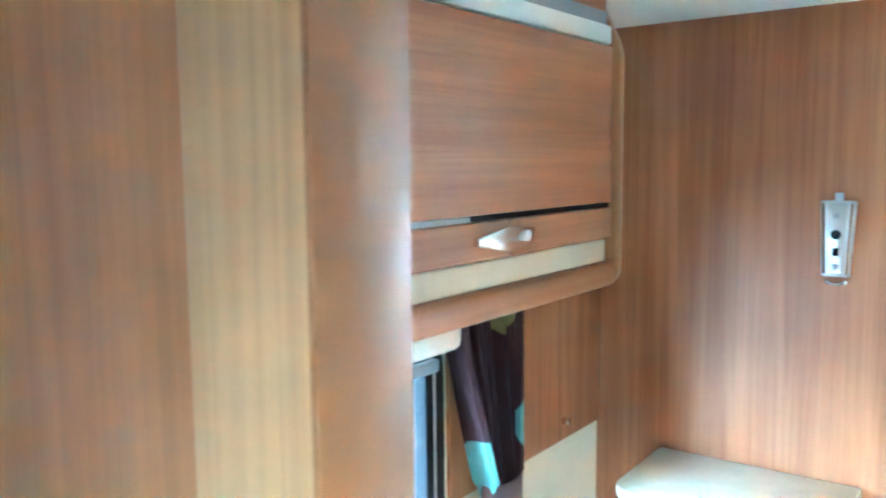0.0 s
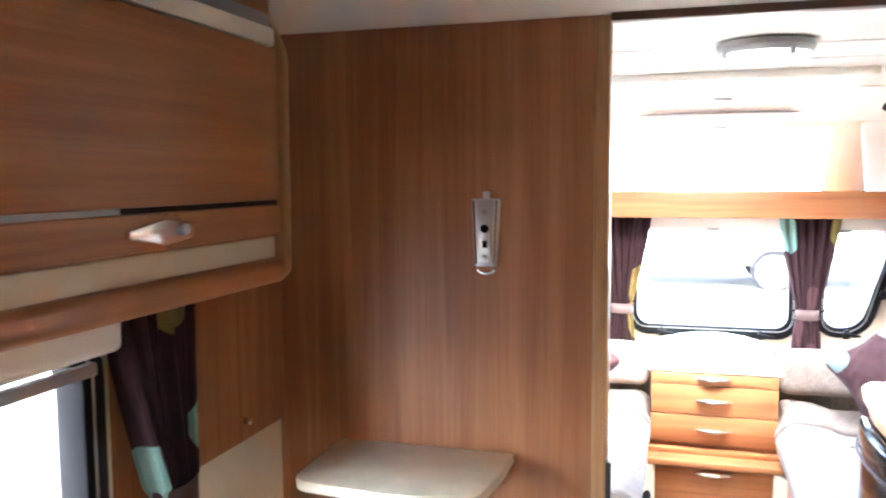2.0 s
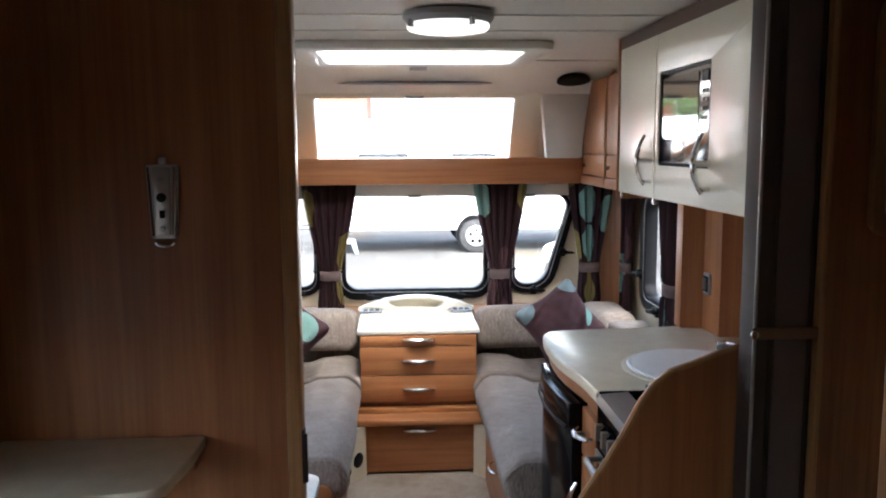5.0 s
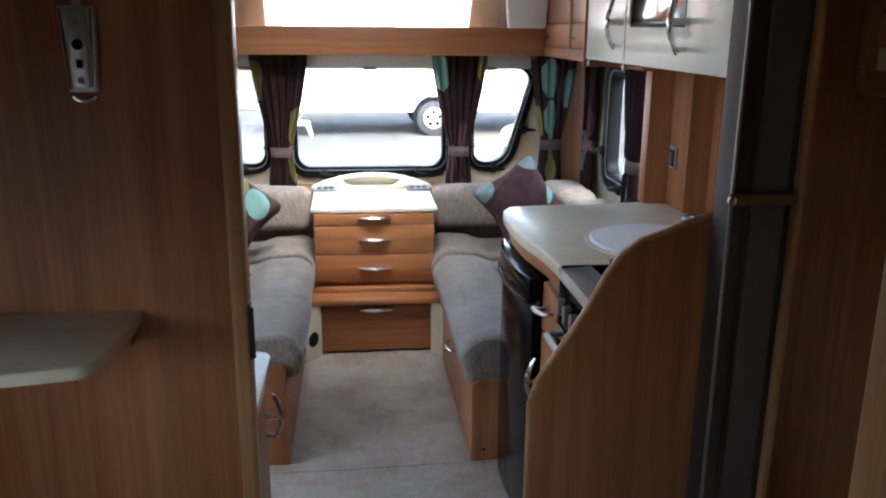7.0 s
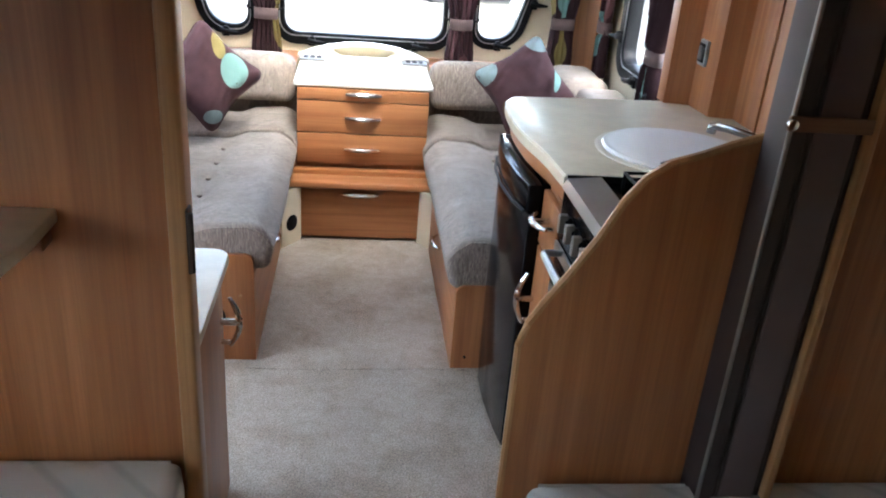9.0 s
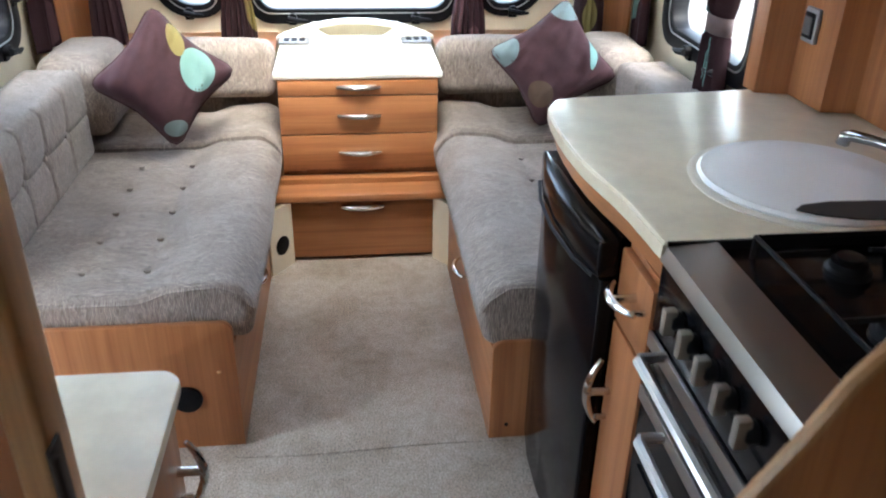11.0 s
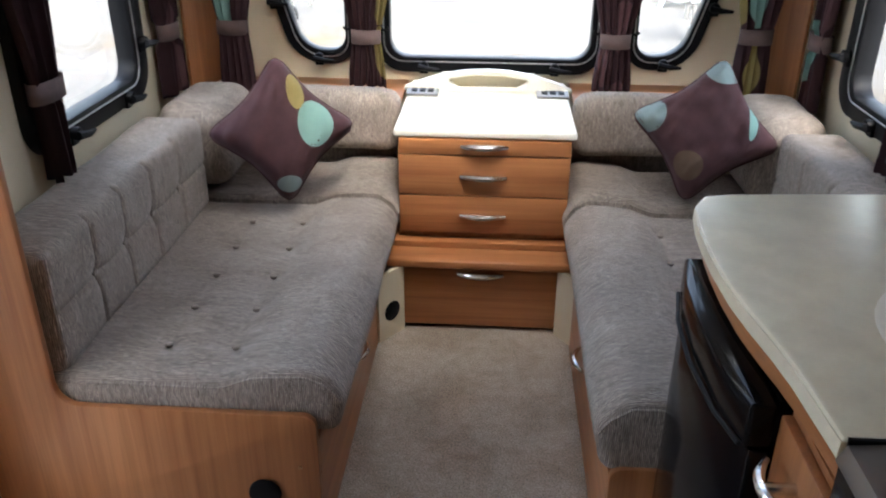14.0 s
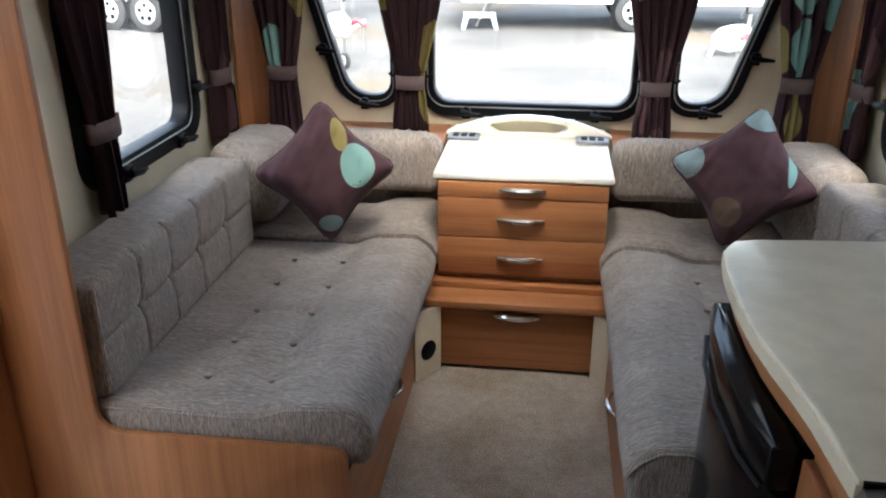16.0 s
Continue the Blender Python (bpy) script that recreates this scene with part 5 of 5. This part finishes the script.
# curved end panel
ep = thing("end_panel", (0.5, 1.93, 0), "tall wooden kitchen end panel with sweeping curved edge", "panel")
sweep = [(0.282, 0.0), (0.740, 0.0), (0.740, 1.112), (0.66, 1.108), (0.60, 1.088), (0.55, 1.068), (0.50, 1.052), (0.465, 1.026), (0.435, 0.985), (0.40, 0.915), (0.36, 0.848), (0.32, 0.788), (0.295, 0.745), (0.283, 0.70)]
part("board", plate(sweep, [], (0, 1.942, 0), (1, 0, 0), Z3, 0.020, 0.004), W_Z, ep)
part("edging", tube([(x, 1.932, z) for x, z in sweep[2:]] + [(0.282, 1.932, 0.3), (0.282, 1.932, 0.0)], 0.0095, 8, flat=1.0), EDGE, ep, "light rounded wooden edging")
bedroom(ep)

# folded concertina door
cd = thing("concertina_door", (0.68, 1.88, 0), "dark brown folding concertina door strapped against the wall", "door")
part("lead_post", box(0.620, 0.648, 1.835, 1.915, 0.01, ZC - 0.023, 0.004), MATT, cd, "dark brown leading post")
part("post_edge", tube([(0.619, 1.836, 0.01), (0.619, 1.836, ZC - 0.024)], 0.004, 8), STEEL, cd, "bright metal edge")
for x in (0.651, 0.658):
    part("pleat", box(x, x + 0.005, 1.842, 1.912, 0.012, ZC - 0.025, 0.0015), MATT, cd)
part("panel", box(0.664, 0.732, 1.840, 1.912, 0.012, ZC - 0.025, 0.003), MAUVE, cd, "dull mauve-brown panel leaf")
for x in (0.735, 0.7415):
    part("pleat", box(x, x + 0.005, 1.846, 1.912, 0.012, ZC - 0.025, 0.0015), MATT, cd)
strap = part("strap", box(0.610, 0.748, 1.824, 1.834, 1.146, 1.170, 0.003), wood("tan_strap", 0, (0.20, 0.11, 0.06), (0.16, 0.085, 0.045), 0.6), cd, "tan retaining strap")
part("stud", disc((0.613, 1.822, 1.158), (0, -1, 0), 0.009, 0.008, 14, bevel=0.002), CHROME, strap)
bedroom(cd).location.x += 0.016

# overhead kitchen cupboard with microwave
kc = thing("kitchen_cupboard", (0.87, 2.45, 1.385), "cream-fronted overhead kitchen cupboard with wooden end", "cupboard")
part("body", box(0.668, XR - 0.002, 1.80, 2.955, 1.387, 1.885), W_Z, kc)
part("end_board", box(0.645, XR - 0.003, 2.956, 2.972, 1.36, 1.888, 0.004), W_Z, kc, "wooden end board")
part("top_rail", box(0.650, 0.667, 1.80, 2.955, 1.850, 1.888), wood("dark_top_rail", 1, (0.10, 0.038, 0.017), (0.075, 0.028, 0.012)), kc, "dark wooden top rail")
mwo = rounded(rect(2.165, 2.545, 1.482, 1.742), 0.006)
dl = part("door", plate(rounded(rect(2.580, 2.950, 1.385, 1.850), 0.004), [], (0.650, 0, 0), (0, 1, 0), Z3, 0.017, 0.002), CREAM_DOOR, kc, "cream gloss door")
dm = part("door", plate(rounded(rect(1.802, 2.574, 1.385, 1.850), 0.004), [mwo], (0.650, 0, 0), (0, 1, 0), Z3, 0.017, 0.002), CREAM_DOOR, kc, "cream gloss door with cut-out for the microwave")
d_handle((0.650, 2.605, 1.495), (0, 0, 1), (-1, 0, 0), dl, 0.072)
d_handle((0.650, 2.150, 1.495), (0, 0, 1), (-1, 0, 0), dm, 0.072)
for y in (2.945, 2.60):
    part("foot_stud", disc((0.662, y, 1.376), (0, 0, 1), 0.008, 0.02, 12), CHROME, kc)
mw = thing("microwave", (0.85, 2.35, 1.46), "silver built-in microwave with mirrored door", "microwave")
part("case", box(0.6675, 1.0, 2.16, 2.55, 1.478, 1.746), GREYPL, mw)
part("gasket", plate(mwo, [rounded(rect(2.175, 2.535, 1.490, 1.735), 0.004)], (0.6665, 0, 0), (0, 1, 0), Z3, -0.014), BLACK, mw, "black gap round the microwave")
part("front", plate(rounded(rect(2.176, 2.534, 1.491, 1.734), 0.004), [], (0.656, 0, 0), (0, 1, 0), Z3, 0.010, 0.002), mat("mirror_silver", (0.62, 0.64, 0.65), 0.12, 1.0), mw, "silver front")
part("door_glass", plate(rounded(rect(2.255, 2.522, 1.555, 1.722), 0.004), [], (0.654, 0, 0), (0, 1, 0), Z3, 0.0025), mat("mirror_glass", (0.50, 0.52, 0.52), 0.04, 1.0), mw, "mirrored door glass")
part("display", box(0.6535, 0.6562, 2.190, 2.232, 1.695, 1.722), BLACK, mw, "dark display")
for i in range(4):
    for j in range(2):
        part("button", box(0.653, 0.6562, 2.194 + j * 0.022, 2.206 + j * 0.022, 1.600 + i * 0.022, 1.611 + i * 0.022, 0.001), GREYPL, mw)

# wooden overhead locker by the front window
fk = thing("overhead_locker", (0.97, 3.65, 1.35), "wooden overhead locker beside the front window", "locker", "overhead lockers")
part("body", box(0.870, XR - 0.002, 2.975, 4.30, 1.352, 1.845), W_Y, fk)
for a, b in ((2.99, 3.42), (3.43, 3.90), (3.915, 4.37)):
    d = part("door", plate(rounded([(a, 1.500), (b, 1.500), (b, 1.60), (b - (0.17 if b > 4.3 else 0), 1.845), (a, 1.845)], [0, 0, 0.05, 0.05, 0]), [], (0.852, 0, 0), (0, 1, 0), Z3, 0.017, 0.003), W_Z, fk)
    part("lower_rail", box(0.852, 0.869, a, b, 1.395, 1.494, 0.004), W_Y, d)
    part("catch", box(0.846, 0.853, b - 0.07, b - 0.02, 1.43, 1.45, 0.002), CHROME, d)
part("rail", box(0.846, 0.90, 2.975, 4.38, 1.345, 1.392, 0.01, 3), W_Y, fk)
part("divider", tube([(0.849, 3.908, 1.36), (0.849, 3.908, 1.76), (0.855, 3.908, 1.83), (0.885, 3.908, 1.875)], 0.008, 8), EDGE, fk)
fair = rounded([(0.66, 1.475), (0.838, 1.475), (0.850, 1.60), (0.885, 1.76), (0.955, 1.893), (0.62, 1.893)], [0, 0, 0.1, 0.2, 0, 0])
fa = thing("corner_fairing", (0.75, 4.33, 1.475), "cream moulded corner fairing beside the panoramic window", "fairing")
part("shell", plate(fair, [], (0, 4.330, 0), (1, 0, 0), Z3, -0.05, 0.008), CEIL, fa)


# ---- outside ----
gravel = mat("pale_gravel_yard", (0.42, 0.40, 0.36), 0.95)
gb = noise_tex(gravel, coords(gravel, (0.35, 0.35, 0.35)), 1.0, 5.0, 0.6)
gf = noise_tex(gravel, coords(gravel, (22, 22, 22)), 1.0, 3.0, 0.7)
gc = ramp(gravel, gb, [(0.36, (0.046, 0.044, 0.041)), (0.52, (0.078, 0.074, 0.067)), (0.60, (0.068, 0.060, 0.048)), (0.68, (0.080, 0.056, 0.028))])
base(gravel, mixed(gravel, 1.0, gc, ramp(gravel, gf, [(0.3, (0.75, 0.75, 0.75)), (0.7, (1.1, 1.1, 1.1))]), "MULTIPLY"))
bump(gravel, gf, 0.6, 0.02)
GZ = -0.55
solid("ground", box(-400, 400, -400, 400, GZ - 0.2, GZ), gravel, "pale gravel sales yard with worn tracks", "ground", "structure")
TYRE = mottled("black_tyre_rubber", (0.025, 0.025, 0.026), (0.02, 0.02, 0.02), 0.8, 12)
RIM = mat("alloy_wheel", (0.55, 0.56, 0.58), 0.3, 0.8)
WINDOW_DARK = mat("tinted_window", (0.03, 0.035, 0.04), 0.1)


def wheel(parent, c, r, w, axis):
    c, a = Vector(c), Vector(axis).normalized()
    t = part("wheel", disc(c, a, r, w, 36, bevel=0.03), TYRE, parent, "road wheel")
    for sgn in (1, -1):
        part("rim", disc(c + a * sgn * (w / 2 + 0.002), a, r * 0.62, 0.02, 28, bevel=0.006), RIM, t, "silver alloy rim")
    up = Vector((0, 0, 1))
    side = a.cross(up)
    for sgn in (1, -1):
        for k in range(5):
            th = 2 * math.pi * k / 5
            q = c + a * sgn * (w / 2 + 0.013) + (up * math.cos(th) + side * math.sin(th)) * r * 0.36
            part("vent_hole", disc(q, a, r * 0.11, 0.006, 10), BLACK, t)


def touring_caravan(at, turn, length, axles, label):
    """A white touring caravan: shaped body, windows, skirt, wheels and corner steadies."""
    tc = new("caravan")
    tc.empty_display_size = 0.1
    tc.matrix_basis = Matrix.Identity(4)
    tagged(tc, label, "caravan", "caravans in the yard")
    h = length / 2
    prof = rounded([(-h, 0.75), (-h + 0.25, 0.45), (h - 0.25, 0.45), (h, 0.75), (h - 0.12, 1.6), (h - 0.75, 2.6), (-h + 0.3, 2.62), (-h, 2.2)], [0.1, 0.1, 0.1, 0.15, 0.3, 0.25, 0.15, 0.15])
    part("body", plate(prof, [], (0, 1.1, 0), (1, 0, 0), Z3, 2.2, 0.03), WHITE, tc, "white aluminium body")
    for sgn in (1, -1):
        y = sgn * 1.1
        for x0, x1 in ((-h + 0.5, -h + 1.4), (-0.5, 0.45), (h - 1.9, h - 0.9)):
            part("window", plate(rounded(rect(x0, x1, 1.35, 1.95), 0.08), [], (0, y - 0.003 * (sgn < 0) + 0.0, 0), (1, 0, 0), Z3, -0.018 * sgn if sgn > 0 else 0.018), WINDOW_DARK, tc, "tinted acrylic window")
        part("skirt_line", box(-h + 0.2, h - 0.2, y - 0.008, y + 0.008, 0.74, 0.78), GREYPL, tc, "grey trim line along the side")
        for i in range(axles):
            x = -0.1 + (i - (axles - 1) / 2) * 0.76
            part("wheel_arch", disc((x, y - sgn * 0.06, 0.36), (0, 1, 0), 0.40, 0.13, 28), BLACK, tc)
            wheel(tc, (x, y - sgn * 0.08, 0.33), 0.33, 0.20, (0, 1, 0))
        for x in (-h + 0.6, h - 0.7):
            part("steady", tube([(x, y * 0.8, 0.46), (x + 0.22, y * 0.8, 0.02)], 0.025, 8), STEEL, tc, "lowered corner steady")
    part("a_frame", join(tube([(h - 0.3, 0.6, 0.45), (h + 1.1, 0, 0.45)], 0.04), tube([(h - 0.3, -0.6, 0.45), (h + 1.1, 0, 0.45)], 0.04)), STEEL, tc, "steel drawbar")
    part("jockey_wheel", join(tube([(h + 0.9, 0.08, 0.95), (h + 0.9, 0.08, 0.22)], 0.03), disc((h + 0.9, 0.08, 0.11), (0, 1, 0), 0.11, 0.06, 20)), BLACK, tc, "jockey wheel")
    tc.matrix_basis = Matrix.Translation((*at, GZ)) @ Matrix.Rotation(radians(turn), 4, "Z")
    return tc


touring_caravan((1.35, 17.2), 180, 6.2, 1, "white touring caravan parked on lowered steadies")
touring_caravan((9.6, 16.6), 184, 5.6, 1, "white touring caravan with tinted windows")
touring_caravan((-7.0, 16.2), 168, 6.8, 2, "white twin-axle touring caravan in the yard")
touring_caravan((-8.2, 4.6), 92, 6.6, 2, "white twin-axle touring caravan alongside")
touring_caravan((6.0, 5.2), 88, 6.2, 1, "white touring caravan parked alongside the window")


STEPGREY = mottled("pale_blue_grey_plastic", (0.26, 0.31, 0.36), (0.23, 0.28, 0.33), 0.5, 6)


def step_stool(x, y, turn):
    st = new("step")
    tagged(st, "pale blue-grey plastic caravan step standing on the gravel", "step", "caravan steps")
    part("tread", box(-0.28, 0.28, -0.18, 0.18, 0.24, 0.28, 0.015), STEPGREY, st)
    for sx in (-1, 1):
        for sy in (-1, 1):
            part("leg", tube([(sx * 0.22, sy * 0.14, 0.25), (sx * 0.29, sy * 0.2, 0.0)], [0.05, 0.035], 8), STEPGREY, st)
    part("rim", box(-0.27, 0.27, -0.17, 0.17, 0.20, 0.245, 0.01), GREYPL, st)
    st.matrix_basis = Matrix.Translation((x, y, GZ)) @ Matrix.Rotation(radians(turn), 4, "Z")


step_stool(-1.2, 16.2, 8)
step_stool(2.65, 13.9, -12)
RED = mat("red_paint", (0.45, 0.04, 0.05), 0.4)


def tow_hitch(x, y, turn, label):
    """The front of a parked caravan's drawbar: two converging rails, jockey wheel, covered hitch and red handle."""
    th = new("tow_hitch")
    tagged(th, label, "tow hitch", "caravan tow hitches")
    for sx in (-1, 1):
        part("rail", tube([(sx * 0.62, 1.5, 0.44), (sx * 0.05, 0.12, 0.44)], 0.035, 8), STEEL, th, "steel drawbar rail")
    part("cover", puff(-0.13, 0.13, -0.22, 0.30, 0.46, 0.74, 0.10, (8, 10, 8), lambda p, n: 0.02 * noise.noise(p * 6)), WHITE, th, "white fabric hitch cover")
    part("handle", tube([(0.10, 0.05, 0.60), (0.22, -0.08, 0.66), (0.30, -0.16, 0.60)], [0.03, 0.035, 0.025], 8), RED, th, "red brake handle")
    post = part("jockey_post", tube([(0.09, 0.22, 0.86), (0.09, 0.22, 0.12)], 0.024, 10), STEEL, th, "steel jockey wheel post")
    part("crank", tube([(0.09, 0.22, 0.86), (0.09, 0.12, 0.89), (0.09, 0.12, 0.95)], 0.010, 8), BLACK, post)
    wheel(th, (0.09, 0.22, 0.11), 0.11, 0.06, (1, 0.35, 0))
    for sx in (-1, 1):
        part("foot", tube([(sx * 0.58, 1.42, 0.44), (sx * 0.58, 1.42, 0.0)], 0.03, 8), STEEL, th, "lowered steel steady")
    th.matrix_basis = Matrix.Translation((x, y, GZ)) @ Matrix.Rotation(radians(turn), 4, "Z")
    return th


tow_hitch(-2.62, 11.95, 24, "caravan drawbar with white hitch cover and jockey wheel")
tow_hitch(2.12, 11.45, -38, "caravan drawbar with red handle and jockey wheel")

# brick house and trees beyond the yard
hs = thing("house", (-8, 42, GZ), "red brick house with dark tiled roof", "house")
BRICKY = mottled("red_brick_far", (0.36, 0.15, 0.10), (0.30, 0.12, 0.08), 0.9, 3)
part("wall", box(-14.5, -1.5, 40, 48, GZ, 4.6), BRICKY, hs)
part("roof", plate([(39.4, 4.5), (48.6, 4.5), (44, 7.6)], [], (-15, 0, 0), (0, 1, 0), Z3, 14), mottled("slate_roof", (0.07, 0.07, 0.08), (0.055, 0.055, 0.06), 0.8, 2), hs, "dark tiled roof")
for x in (-13.5, -10.7, -7.9, -5.1):
    for z in (0.4, 2.8):
        w_ = part("window", box(x, x + 1.3, 39.93, 40.02, z, z + 1.2), WHITE, hs, "white framed window")
        part("pane", box(x + 0.1, x + 1.2, 39.90, 39.928, z + 0.1, z + 1.1), WINDOW_DARK, w_)
LEAF = mat("green_leaves", (0.06, 0.10, 0.03), 0.7)
base(LEAF, ramp(LEAF, noise_tex(LEAF, coords(LEAF, (1.5, 1.5, 1.5)), 1.0, 3), [(0.3, (0.035, 0.065, 0.02)), (0.7, (0.10, 0.15, 0.05))]))
BARK = mottled("bark", (0.12, 0.09, 0.06), (0.08, 0.06, 0.04), 0.9, 5)


def tree(x, y, h, seed):
    r = random.Random(seed)
    tr = thing("tree", (x, y, GZ), "broad leafy green tree beyond the yard", "tree", "trees beyond the yard")
    trunk = tube([(x, y, GZ - 0.1), (x + 0.1, y, GZ + h * 0.25), (x, y + 0.1, GZ + h * 0.5), (x + 0.2, y, GZ + h * 0.8)], [h * 0.035, h * 0.028, h * 0.02, h * 0.006])
    for k in range(7):
        a = r.uniform(0, 6.28)
        b0 = Vector((x, y, GZ + h * r.uniform(0.3, 0.6)))
        trunk = join(trunk, tube([b0, b0 + Vector((math.cos(a), math.sin(a), 0.7)) * h * 0.14, b0 + Vector((math.cos(a), math.sin(a), 1.0)) * h * 0.27], [h * 0.014, h * 0.009, h * 0.003], 6))
    part("trunk", trunk, BARK, tr)
    vs, fs = [], []
    clumps = [Vector((x + r.gauss(0, h * 0.16), y + r.gauss(0, h * 0.16), GZ + h * (0.62 + r.gauss(0, 0.16)))) for _ in range(46)]
    for c in clumps:
        for _ in range(70):
            p = c + Vector((r.gauss(0, 1), r.gauss(0, 1), r.gauss(0, 0.8))) * h * 0.06
            d1 = Vector((r.gauss(0, 1), r.gauss(0, 1), r.gauss(0, 1))).normalized() * h * 0.018
            d2 = d1.cross(Vector((r.gauss(0, 1), r.gauss(0, 1), r.gauss(0, 1)))).normalized() * h * 0.012
            i = len(vs)
            vs += [p - d1, p + d2, p + d1, p - d2]
            fs.append((i, i + 1, i + 2, i + 3))
    me = bpy.data.meshes.new("crown")
    me.from_pydata(vs, [], fs)
    me.materials.append(LEAF)
    ob = new("crown", me)
    ob.parent = tr
    ob.matrix_parent_inverse = ROOT[tr].inverted()


for i, (x, y, h) in enumerate(((9, 38, 9), (15, 40, 11), (21, 34, 8), (-13, 38, 9), (-18, 36, 10), (-24, 33, 9))):
    tree(x, y, h, 40 + i)
